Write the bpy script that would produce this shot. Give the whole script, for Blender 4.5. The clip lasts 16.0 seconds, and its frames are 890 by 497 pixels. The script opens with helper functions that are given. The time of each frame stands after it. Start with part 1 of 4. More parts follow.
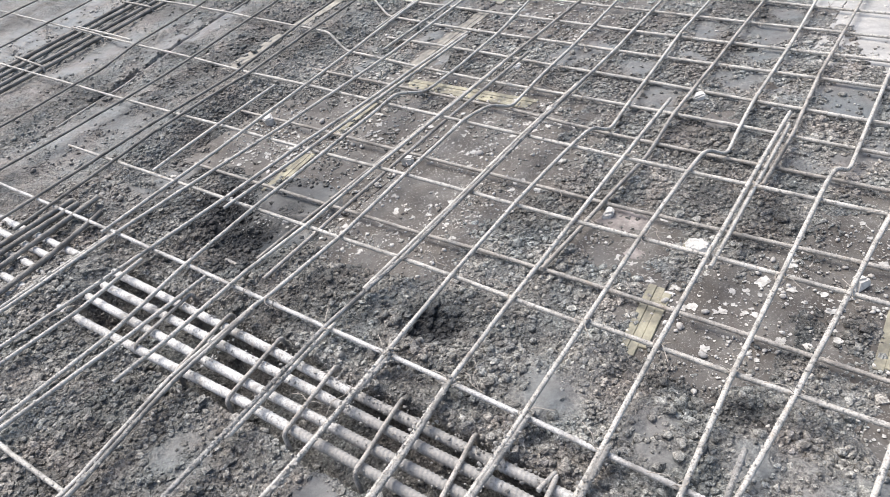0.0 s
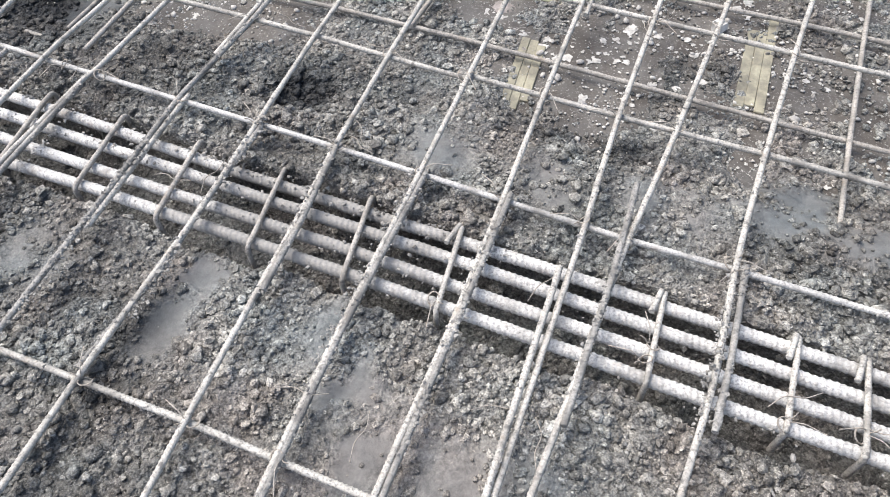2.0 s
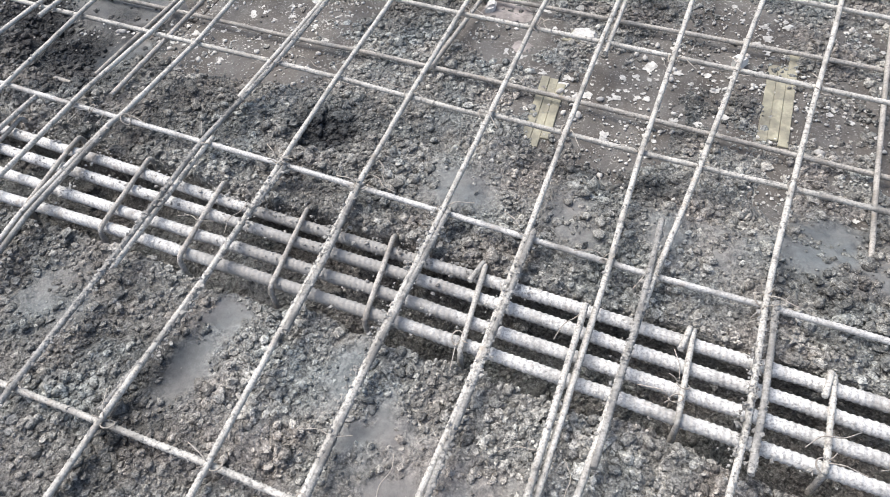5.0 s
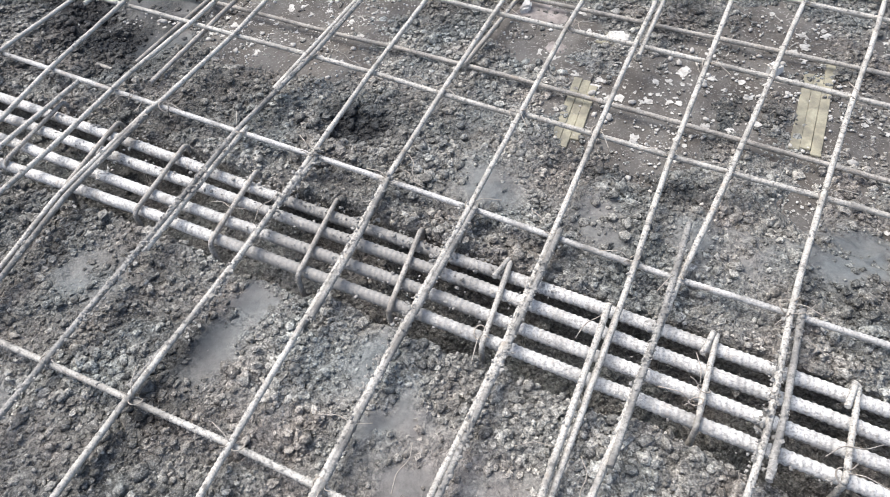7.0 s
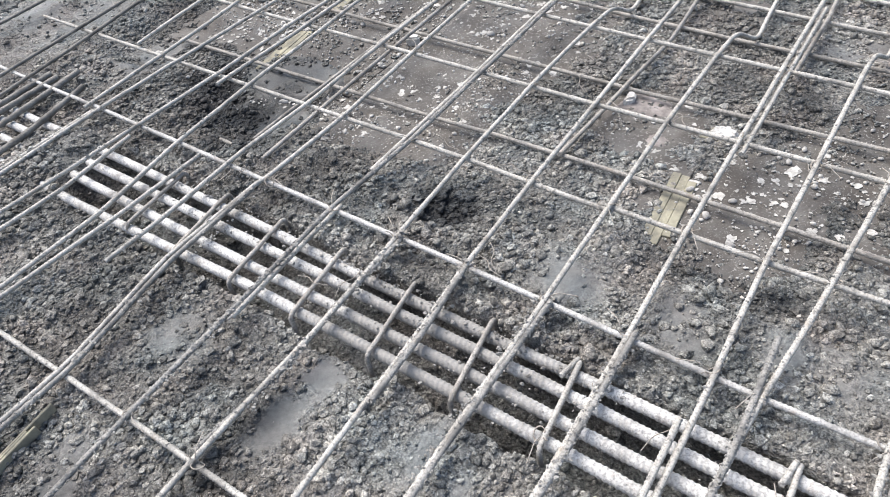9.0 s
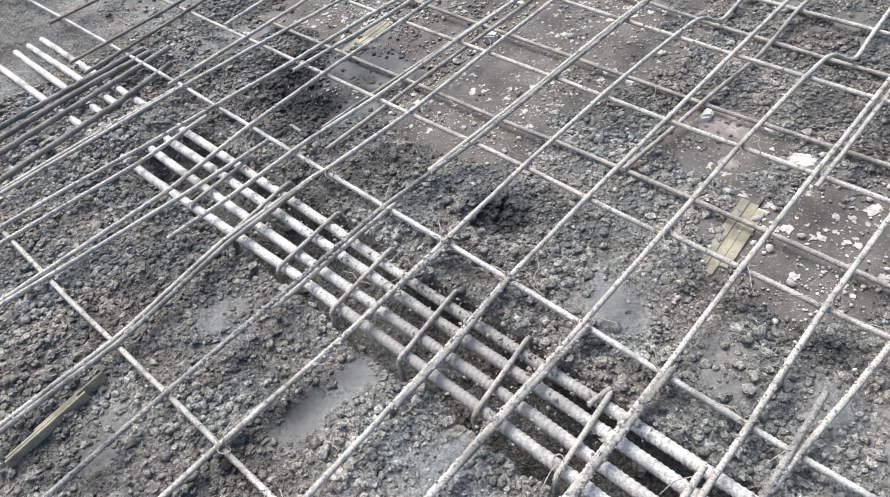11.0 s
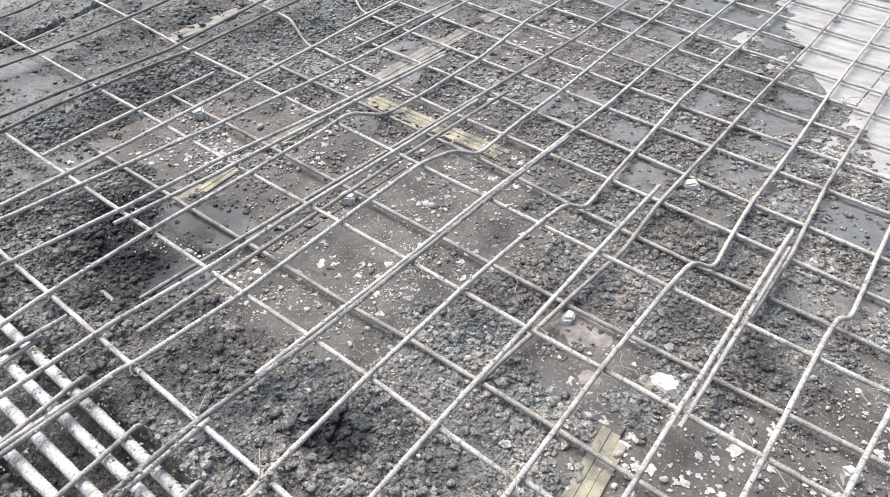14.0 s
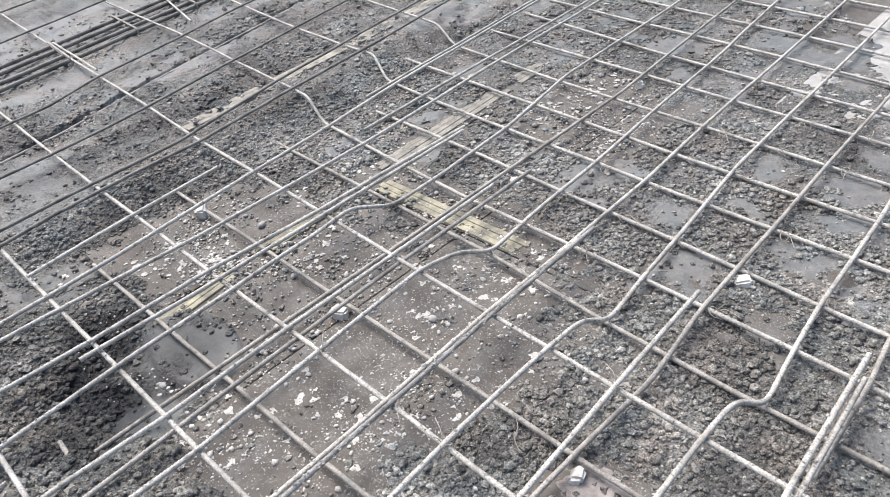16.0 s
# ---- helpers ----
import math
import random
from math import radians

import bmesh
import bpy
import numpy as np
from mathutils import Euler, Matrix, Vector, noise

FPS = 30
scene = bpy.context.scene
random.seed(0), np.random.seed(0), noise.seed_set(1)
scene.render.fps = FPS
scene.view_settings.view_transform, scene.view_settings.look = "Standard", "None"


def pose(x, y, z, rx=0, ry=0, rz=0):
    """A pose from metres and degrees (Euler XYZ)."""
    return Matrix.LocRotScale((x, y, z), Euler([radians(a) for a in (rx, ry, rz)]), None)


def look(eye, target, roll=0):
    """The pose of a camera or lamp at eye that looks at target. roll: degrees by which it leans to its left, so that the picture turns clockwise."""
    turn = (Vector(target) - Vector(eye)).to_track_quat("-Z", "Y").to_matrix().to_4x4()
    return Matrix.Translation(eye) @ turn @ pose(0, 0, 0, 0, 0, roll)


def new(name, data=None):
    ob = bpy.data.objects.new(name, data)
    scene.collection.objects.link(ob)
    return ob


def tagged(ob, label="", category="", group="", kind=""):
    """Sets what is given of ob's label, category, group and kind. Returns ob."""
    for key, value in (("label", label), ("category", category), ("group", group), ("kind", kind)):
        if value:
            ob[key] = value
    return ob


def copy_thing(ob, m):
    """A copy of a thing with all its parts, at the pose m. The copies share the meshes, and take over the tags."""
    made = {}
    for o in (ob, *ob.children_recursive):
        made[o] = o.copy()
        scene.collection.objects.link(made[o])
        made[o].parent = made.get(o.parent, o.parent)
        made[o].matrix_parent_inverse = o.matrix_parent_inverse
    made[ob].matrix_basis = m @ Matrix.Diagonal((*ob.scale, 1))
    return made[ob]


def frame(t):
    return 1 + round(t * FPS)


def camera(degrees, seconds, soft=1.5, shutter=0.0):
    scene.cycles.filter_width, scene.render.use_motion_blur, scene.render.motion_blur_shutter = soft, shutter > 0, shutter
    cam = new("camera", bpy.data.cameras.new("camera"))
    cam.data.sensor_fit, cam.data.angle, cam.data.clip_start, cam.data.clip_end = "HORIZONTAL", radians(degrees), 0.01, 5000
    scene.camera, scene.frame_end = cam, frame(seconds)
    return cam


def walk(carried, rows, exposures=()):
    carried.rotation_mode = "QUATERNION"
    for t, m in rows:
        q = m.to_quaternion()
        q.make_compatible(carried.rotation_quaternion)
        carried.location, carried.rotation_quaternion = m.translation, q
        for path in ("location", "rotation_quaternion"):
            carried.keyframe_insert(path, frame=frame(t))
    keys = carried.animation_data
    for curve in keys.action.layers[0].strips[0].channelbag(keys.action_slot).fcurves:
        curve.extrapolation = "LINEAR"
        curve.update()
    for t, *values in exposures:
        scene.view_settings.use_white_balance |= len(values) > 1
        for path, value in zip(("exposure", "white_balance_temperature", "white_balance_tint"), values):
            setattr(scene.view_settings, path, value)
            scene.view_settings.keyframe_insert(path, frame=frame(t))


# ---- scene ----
cam = camera(62.5, 16.0, soft=0.35)
PATH = [
    (0, (1.340, -1.521, 1.420), (0.270, -0.455, 0.268), -13.2),
    (0.5, (1.328, -1.520, 1.310), (0.600, -0.323, 0.027), -9.1),
    (1, (1.207, -1.586, 1.315), (0.621, -0.463, -0.101), -6.1),
    (1.5, (1.170, -1.610, 1.303), (0.646, -0.621, -0.233), -4.9),
    (2, (1.158, -1.625, 1.310), (0.668, -0.655, -0.249), -3.8),
    (2.5, (1.155, -1.633, 1.311), (0.679, -0.627, -0.229), -3.6),
    (3, (1.164, -1.625, 1.309), (0.718, -0.609, -0.233), -4.5),
    (3.5, (1.172, -1.620, 1.307), (0.782, -0.602, -0.249), -5.1),
    (4, (1.197, -1.600, 1.311), (0.848, -0.551, -0.235), -5.1),
    (4.5, (1.204, -1.584, 1.317), (0.813, -0.518, -0.206), -5.7),
    (5, (1.146, -1.625, 1.301), (0.583, -0.598, -0.196), -5.9),
    (5.2, (1.132, -1.635, 1.298), (0.526, -0.639, -0.202), -6.0),
    (7.3, (1.156, -1.647, 1.304), (0.523, -0.642, -0.180), -6.2),
    (7.5, (1.138, -1.672, 1.305), (0.475, -0.636, -0.143), -5.7),
    (8, (1.126, -1.672, 1.325), (0.292, -0.626, -0.024), -7.4),
    (8.5, (1.177, -1.625, 1.313), (0.287, -0.583, -0.003), -10.1),
    (9, (1.234, -1.552, 1.311), (0.273, -0.600, -0.023), -11.9),
    (9.2, (1.251, -1.521, 1.305), (0.238, -0.627, -0.030), -12.5),
    (11.3, (1.282, -1.428, 1.330), (0.175, -0.646, -0.001), -13.3),
    (11.5, (1.312, -1.407, 1.328), (0.240, -0.544, 0.018), -13.2),
    (12, (1.346, -1.371, 1.361), (0.409, -0.310, 0.093), -12.2),
    (12.5, (1.325, -1.303, 1.354), (0.517, -0.135, 0.093), -9.6),
    (13, (1.220, -1.178, 1.347), (0.489, 0.012, 0.059), -5.2),
    (13.5, (1.110, -1.104, 1.384), (0.352, 0.092, 0.117), -1.2),
    (14, (1.066, -1.123, 1.385), (0.113, -0.001, 0.184), -0.6),
    (14.5, (1.076, -0.969, 1.384), (0.024, 0.101, 0.218), -2.5),
    (15, (1.103, -0.706, 1.382), (0.085, 0.394, 0.214), -5.7),
    (15.5, (1.082, -0.627, 1.392), (-0.033, 0.397, 0.244), -9.6),
    (16, (1.014, -0.625, 1.385), (-0.154, 0.351, 0.247), -9.0),
]
walk(cam, [(t, look(eye, target, roll)) for t, eye, target, roll in PATH], [(0, 1.32, 6650, 11), (4.5, 1.28, 6550, 10), (9, 1.30, 6560, 10), (12, 1.32, 6620, 10), (13.5, 1.38, 6650, 11), (15, 1.42, 6650, 11), (16, 1.38, 6650, 11)])

# ---- light ----
world = bpy.data.worlds.new("overcast_sky")
scene.world = world
world.use_nodes = True
nt = world.node_tree
sky = nt.nodes.new("ShaderNodeTexSky")
sky.sky_type = "NISHITA"
sky.sun_disc = False
sky.sun_elevation, sky.sun_rotation = radians(58), radians(250)
sky.dust_density, sky.air_density = 3.0, 1.0
nt.links.new(sky.outputs[0], nt.nodes["Background"].inputs[0])
nt.nodes["Background"].inputs[1].default_value = 0.092
lamp = bpy.data.lights.new("sun", "SUN")
lamp.energy, lamp.angle, lamp.color = 1.9, radians(48), (1.0, 0.97, 0.925)
sun = new("sun", lamp)
sun.matrix_world = look((-3.2, 1.6, 6.0), (0, 0, 0))

# ---- materials ----


def material(name):
    m = bpy.data.materials.new(name)
    m.use_nodes = True
    t = m.node_tree
    return m, t, t.nodes["Principled BSDF"]


def node(t, kind, links=(), **values):
    n = t.nodes.new(kind)
    for key, v in values.items():
        n.inputs[key.replace("_", " ")].default_value = v
    for src, dst in links:
        t.links.new(src, n.inputs[dst])
    return n


def ramp(t, fac, stops):
    r = t.nodes.new("ShaderNodeValToRGB")
    e = r.color_ramp.elements
    while len(e) < len(stops):
        e.new(0.5)
    for k, (p, c) in zip(e, stops):
        k.position, k.color = p, (*c, 1)
    t.links.new(fac, r.inputs[0])
    return r.outputs[0]


def mix(t, fac, a, b, how="MIX"):
    n = t.nodes.new("ShaderNodeMix")
    n.data_type, n.blend_type = "RGBA", how
    for v, k in ((fac, 0), (a, 6), (b, 7)):
        if isinstance(v, (int, float)):
            n.inputs[k].default_value = v
        elif isinstance(v, tuple):
            n.inputs[k].default_value = (*v, 1)
        else:
            t.links.new(v, n.inputs[k])
    return n.outputs[2]


def tex(t, scale, detail=4, rough=0.6, stretch=None):
    co = t.nodes.new("ShaderNodeTexCoord").outputs["Object"]
    if stretch:
        mp = t.nodes.new("ShaderNodeMapping")
        mp.inputs["Scale"].default_value = stretch
        t.links.new(co, mp.inputs[0])
        co = mp.outputs[0]
    return node(t, "ShaderNodeTexNoise", [(co, "Vector")], Scale=scale, Detail=detail, Roughness=rough).outputs[0]


def bump(t, height, p, strength=0.4, distance=0.002):
    b = node(t, "ShaderNodeBump", [(height, "Height")], Strength=strength, Distance=distance)
    t.links.new(b.outputs[0], p.inputs["Normal"])


def steel(name, dark, pale, rust, coat, speck=0.8, mud=None):
    """Ribbed bar under a dried film of cement slurry, with specks of mud; mud: the stretch in x that was smeared over."""
    m, t, p = material(name)
    big, fine = tex(t, 9, 6, 0.7), tex(t, 230, 3)
    c = ramp(t, big, [(coat - 0.14, dark), (coat, tuple(v * 0.8 for v in pale)), (coat + 0.14, pale)])
    c = mix(t, ramp(t, fine, [(0.48, (0, 0, 0)), (0.62, (0.75,) * 3)]), c, tuple(v * 0.42 for v in pale))
    c = mix(t, ramp(t, tex(t, 23, 4), [(0.60, (0, 0, 0)), (0.74, (0.6, 0.6, 0.6))]), c, rust)
    c = mix(t, ramp(t, tex(t, 70, 4, 0.7), [(0.56, (0, 0, 0)), (0.64, (speck,) * 3)]), c, (0.13, 0.127, 0.12))
    if mud:
        co = t.nodes.new("ShaderNodeTexCoord").outputs["Object"]
        x = node(t, "ShaderNodeSeparateXYZ", [(co, "Vector")]).outputs["X"]
        off = node(t, "ShaderNodeMath", [(x, 0)])
        off.operation = "SUBTRACT"
        off.inputs[1].default_value = (mud[0] + mud[1]) / 2
        far = node(t, "ShaderNodeMath", [(off.outputs[0], 0)])
        far.operation = "ABSOLUTE"
        edge = node(t, "ShaderNodeMath", [(tex(t, 14, 5, 0.7), 0)])
        edge.operation = "MULTIPLY_ADD"
        edge.inputs[1].default_value = 0.6
        t.links.new(far.outputs[0], edge.inputs[2])
        half = (mud[1] - mud[0]) / 2
        smeared = ramp(t, edge.outputs[0], [(half + 0.20, (0.9,) * 3), (half + 0.36, (0, 0, 0))])
        c = mix(t, smeared, c, mix(t, fine, (0.15, 0.146, 0.138), (0.36, 0.35, 0.33)))
    t.links.new(c, p.inputs["Base Color"])
    p.inputs["Roughness"].default_value = 0.72
    p.inputs["Metallic"].default_value = 0.05
    bump(t, fine, p, 0.7, 0.002)
    return m


M_BAR = steel("bar_steel", (0.20, 0.19, 0.172), (0.56, 0.54, 0.495), (0.27, 0.22, 0.17), 0.47)
M_LOW = steel("low_bar_steel", (0.19, 0.175, 0.155), (0.46, 0.435, 0.395), (0.24, 0.19, 0.14), 0.51, 0.6)
# Mud-crusted beam steel; on far-left bars its dark tone paints their back-lit side
M_DARK = steel("muddy_backlit_steel", (0.085, 0.080, 0.073), (0.27, 0.258, 0.235), (0.15, 0.125, 0.10), 0.52)
M_MUD = steel("mud_caked_steel", (0.15, 0.146, 0.138), (0.42, 0.41, 0.385), (0.22, 0.19, 0.15), 0.55)
M_BEAM = steel("beam_bar_steel", (0.20, 0.192, 0.178), (0.68, 0.67, 0.645), (0.30, 0.255, 0.215), 0.47, 0.4, (0.18, 0.76))
M_WHITE = steel("pale_bar_steel", (0.20, 0.192, 0.178), (0.62, 0.61, 0.585), (0.30, 0.255, 0.215), 0.49, 0.4)
M_CRUST = steel("cement_crust", (0.11, 0.106, 0.10), (0.38, 0.37, 0.345), (0.20, 0.185, 0.165), 0.50)
M_WIRE = steel("wire_steel", (0.26, 0.23, 0.19), (0.48, 0.44, 0.39), (0.30, 0.20, 0.12), 0.5)


def concrete(name, clod):
    """Fresh concrete: grey paste with sand grains; clods differ from one another, smeared places are even and wet; wet
    patches also hold pit shade.
    """
    m, t, p = material(name)
    p.inputs["Specular IOR Level"].default_value = 0.28
    big, mid, fine = tex(t, 2.2, 4), tex(t, 34, 6, 0.7), tex(t, 240, 4, 0.75)
    grain = tex(t, 95, 4, 0.7)
    c = ramp(t, big, [(0.36, (0.110, 0.108, 0.103)), (0.62, (0.280, 0.276, 0.265))])
    c = mix(t, 0.6, c, ramp(t, mid, [(0.32, (0.30, 0.30, 0.30)), (0.68, (0.70, 0.70, 0.69))]), "OVERLAY")
    c = mix(t, 0.7, c, ramp(t, grain, [(0.36, (0.10, 0.10, 0.10)), (0.51, (0.53, 0.53, 0.52)), (0.66, (0.90, 0.90, 0.88))]), "OVERLAY")
    c = mix(t, 0.8, c, ramp(t, fine, [(0.32, (0.18, 0.18, 0.18)), (0.68, (0.82, 0.82, 0.81))]), "OVERLAY")
    c = mix(t, ramp(t, tex(t, 150, 3, 0.6), [(0.33, (0.75,) * 3), (0.43, (0, 0, 0))]), c, mix(t, 1.0, c, (0.38, 0.38, 0.39), "MULTIPLY"))
    c = mix(t, ramp(t, tex(t, 300, 2, 0.5), [(0.60, (0, 0, 0)), (0.68, (0.75,) * 3)]), c, (0.40, 0.39, 0.37))
    if clod:
        rnd = t.nodes.new("ShaderNodeNewGeometry").outputs["Random Per Island"]
        c = mix(t, 0.9, c, ramp(t, rnd, [(0, (0.30, 0.297, 0.29)), (0.45, (0.52, 0.515, 0.505)), (0.8, (0.66, 0.655, 0.64)), (1, (0.84, 0.83, 0.81))]), "OVERLAY")
        t.links.new(ramp(t, mid, [(0.35, (0.26,) * 3), (0.62, (0.60,) * 3)]), p.inputs["Roughness"])
    else:
        c = mix(t, 1.0, c, (0.88, 0.88, 0.88), "MULTIPLY")
        wet = t.nodes.new("ShaderNodeAttribute")
        wet.attribute_name = "smooth"
        paste = mix(t, ramp(t, mid, [(0.3, (0, 0, 0)), (0.7, (1, 1, 1))]), (0.118, 0.120, 0.118), (0.180, 0.182, 0.177))
        paste = mix(t, 0.35, paste, ramp(t, grain, [(0.3, (0.3,) * 3), (0.7, (0.7,) * 3)]), "OVERLAY")
        c = mix(t, wet.outputs["Fac"], c, paste)
        t.links.new(ramp(t, wet.outputs["Fac"], [(0, (0.48,) * 3), (1, (0.38,) * 3)]), p.inputs["Roughness"])
    hue = tex(t, 5.5, 3)
    c = mix(t, ramp(t, hue, [(0.50, (0, 0, 0)), (0.66, (1, 1, 1))]), c, mix(t, 1.0, c, (0.94, 1.01, 1.05), "MULTIPLY"))
    c = mix(t, ramp(t, hue, [(0.34, (1, 1, 1)), (0.48, (0, 0, 0))]), c, mix(t, 1.0, c, (1.05, 0.99, 0.97), "MULTIPLY"))
    # Wet patches, with the shade of the pits put into the colour
    damp_shade = t.nodes.new("ShaderNodeAttribute")
    damp_shade.attribute_name = "damp_shade"
    c = mix(t, damp_shade.outputs["Fac"], c, mix(t, 1.0, c, (0.155, 0.163, 0.185), "MULTIPLY"))
    t.links.new(c, p.inputs["Base Color"])
    co = t.nodes.new("ShaderNodeTexCoord").outputs["Object"]
    warp = node(t, "ShaderNodeTexNoise", [(co, "Vector")], Scale=60.0, Detail=3.0).outputs["Color"]
    at = node(t, "ShaderNodeVectorMath", [(co, 0)])
    push = node(t, "ShaderNodeVectorMath", [(warp, 0)])
    push.operation = "SCALE"
    push.inputs["Scale"].default_value = 0.02
    t.links.new(push.outputs[0], at.inputs[1])
    vor = node(t, "ShaderNodeTexVoronoi", [(at.outputs[0], "Vector")], Scale=190 if clod else 105, Randomness=1.0)
    lumps = node(t, "ShaderNodeMath", [(vor.outputs["Distance"], 0), (grain, 1)])
    lumps.operation = "SUBTRACT"
    b1 = node(t, "ShaderNodeBump", [(lumps.outputs[0], "Height")], Strength=0.7 if clod else 0.9, Distance=0.004 if clod else 0.010)
    b1.invert = True
    if not clod:
        dry = node(t, "ShaderNodeMath", [(wet.outputs["Fac"], 1)])
        dry.operation = "SUBTRACT"
        dry.inputs[0].default_value = 1.0
        t.links.new(dry.outputs[0], b1.inputs["Strength"])
    b2 = node(t, "ShaderNodeBump", [(fine, "Height"), (b1.outputs[0], "Normal")], Strength=0.6, Distance=0.003)
    t.links.new(b2.outputs[0], p.inputs["Normal"])
    return m


M_CON = concrete("fresh_concrete", False)
M_CLOD = concrete("concrete_clods", True)


def plain(name, a, b, scale, rough, stretch=None, fine=220, strength=0.3):
    m, t, p = material(name)
    c = ramp(t, tex(t, scale, 5, 0.6, stretch), [(0.3, a), (0.7, b)])
    c = mix(t, 0.3, c, ramp(t, tex(t, fine, 4, 0.7), [(0.3, (0.25,) * 3), (0.7, (0.75,) * 3)]), "OVERLAY")
    t.links.new(c, p.inputs["Base Color"])
    p.inputs["Roughness"].default_value = rough
    bump(t, tex(t, fine, 4), p, strength, 0.002)
    return m


def plywood():
    """Dark stained boards under a patchy grey film, with whitish trodden smears, drips and fine specks."""
    m, t, p = material("stained_plywood")
    p.inputs["Specular IOR Level"].default_value = 0.3
    c = ramp(t, tex(t, 6, 5, 0.6, (1, 2.5, 1)), [(0.3, (0.060, 0.053, 0.046)), (0.7, (0.105, 0.094, 0.083))])
    c = mix(t, ramp(t, tex(t, 6, 6, 0.75), [(0.44, (0, 0, 0)), (0.62, (0.85,) * 3)]), c, (0.142, 0.136, 0.127))
    c = mix(t, ramp(t, tex(t, 26, 5, 0.7), [(0.55, (0, 0, 0)), (0.72, (0.7,) * 3)]), c, (0.070, 0.064, 0.058))
    co = t.nodes.new("ShaderNodeTexCoord").outputs["Object"]
    drips = node(t, "ShaderNodeTexNoise", [(co, "Vector")], Scale=46.0, Detail=3.0, Roughness=0.5, Distortion=2.2).outputs[0]
    drips = ramp(t, drips, [(0.63, (0, 0, 0)), (0.67, (1, 1, 1))])
    where = ramp(t, tex(t, 5.2, 3, 0.6), [(0.46, (0, 0, 0)), (0.60, (0.9,) * 3)])
    c = mix(t, mix(t, 1.0, drips, where, "MULTIPLY"), c, (0.42, 0.405, 0.375))
    c = mix(t, ramp(t, tex(t, 190, 3, 0.6), [(0.60, (0, 0, 0)), (0.68, (0.8,) * 3)]), c, (0.36, 0.35, 0.33))
    t.links.new(c, p.inputs["Base Color"])
    t.links.new(ramp(t, tex(t, 5, 4), [(0.36, (0.46,) * 3), (0.64, (0.64,) * 3)]), p.inputs["Roughness"])
    bump(t, tex(t, 120, 6, 0.75), p, 0.7, 0.003)
    return m


M_PLY = plywood()
# Wet boards: the sky mirrored in the water is put into the base colour
M_PALE = plain("sky_sheen_plywood", (0.25, 0.244, 0.23), (0.45, 0.44, 0.415), 6, 0.42, (1, 2.2, 1), 90, 0.5)
M_TIMBER = plain("yellow_timber", (0.13, 0.122, 0.10), (0.40, 0.375, 0.275), 14, 0.8, None, 90, 0.9)
M_PLANK = plain("beige_timber", (0.15, 0.142, 0.125), (0.36, 0.34, 0.29), 12, 0.8, None, 90, 0.9)
M_STONE = plain("pale_stone", (0.30, 0.285, 0.26), (0.66, 0.64, 0.60), 60, 0.8)
M_GRAVEL = plain("gravel_stone", (0.26, 0.25, 0.235), (0.52, 0.505, 0.475), 1.3, 0.75, None, 14, 0.2)
M_BLOCK = plain("mortar_block", (0.42, 0.405, 0.38), (0.66, 0.65, 0.62), 40, 0.85, None, 150, 0.6)
M_SPLASH = plain("cement_splash", (0.28, 0.27, 0.25), (0.62, 0.605, 0.57), 60, 0.7)
M_PINK = plain("red_brick_dust", (0.26, 0.19, 0.17), (0.46, 0.35, 0.31), 26, 0.8)
M_LIME = plain("lime_mortar", (0.36, 0.35, 0.33), (0.64, 0.63, 0.60), 40, 0.8, None, 160, 0.6)
M_BLUSH = plain("pinkish_mortar", (0.15, 0.132, 0.122), (0.36, 0.325, 0.305), 24, 0.75, None, 120, 0.6)
M_EARTH = plain("earth", (0.14, 0.13, 0.12), (0.22, 0.21, 0.20), 3, 0.85)

# ---- fields ----


def vnoise(x, y, size, seed):
    """Smooth value noise, 0 to 1, with features of that size."""
    g = np.random.RandomState(seed).rand(128, 128)
    u, v = x / size + 1000.3, y / size + 1000.7
    i, j = np.floor(u).astype(int), np.floor(v).astype(int)
    a, b = u - i, v - j
    a, b = a * a * (3 - 2 * a), b * b * (3 - 2 * b)
    i0, i1, j0, j1 = i % 128, (i + 1) % 128, j % 128, (j + 1) % 128
    return (g[i0, j0] * (1 - a) + g[i1, j0] * a) * (1 - b) + (g[i0, j1] * (1 - a) + g[i1, j1] * a) * b


def fbm(x, y, size, seed, octaves=4):
    total, amp, norm = 0, 1.0, 0
    for k in range(octaves):
        total = total + amp * vnoise(x, y, size / 2**k, seed + k)
        norm += amp
        amp *= 0.55
    return total / norm


def step(a, b, v):
    k = np.clip((v - a) / (b - a), 0, 1)
    return k * k * (3 - 2 * k)


def spots(x, y, rows):
    """The strongest of soft ellipses: middle, half sizes, weight."""
    out = np.zeros_like(x)
    for cx, cy, rx, ry, w in rows:
        d = ((x - cx) / rx) ** 2 + ((y - cy) / ry) ** 2
        out = np.maximum(out, w * np.exp(-(d**1.5)))
    return out


# Bare boards, smooth pools and deep pits: x, y, half width, half depth, weight
BARE = [(-0.97, 1.1, 0.07, 0.45, 1.0), (-0.451, 0.144, 0.55, 0.42, 1.0), (-0.340, -0.284, 0.40, 0.16, 0.95), (-1.119, 0.119, 0.35, 0.36, 0.85), (0.855, -0.162, 0.28, 0.20, 0.52), (1.378, -0.195, 0.30, 0.26, 0.60),
        (-0.528, 0.728, 0.40, 0.15, 0.9), (1.096, 0.176, 0.2, 0.2, 0.6), (0.505, 0.087, 0.15, 0.15, 0.65), (-0.463, 1.501, 0.3, 0.25, 0.5), (1.269, 0.813, 0.10, 0.07, 1.0)]
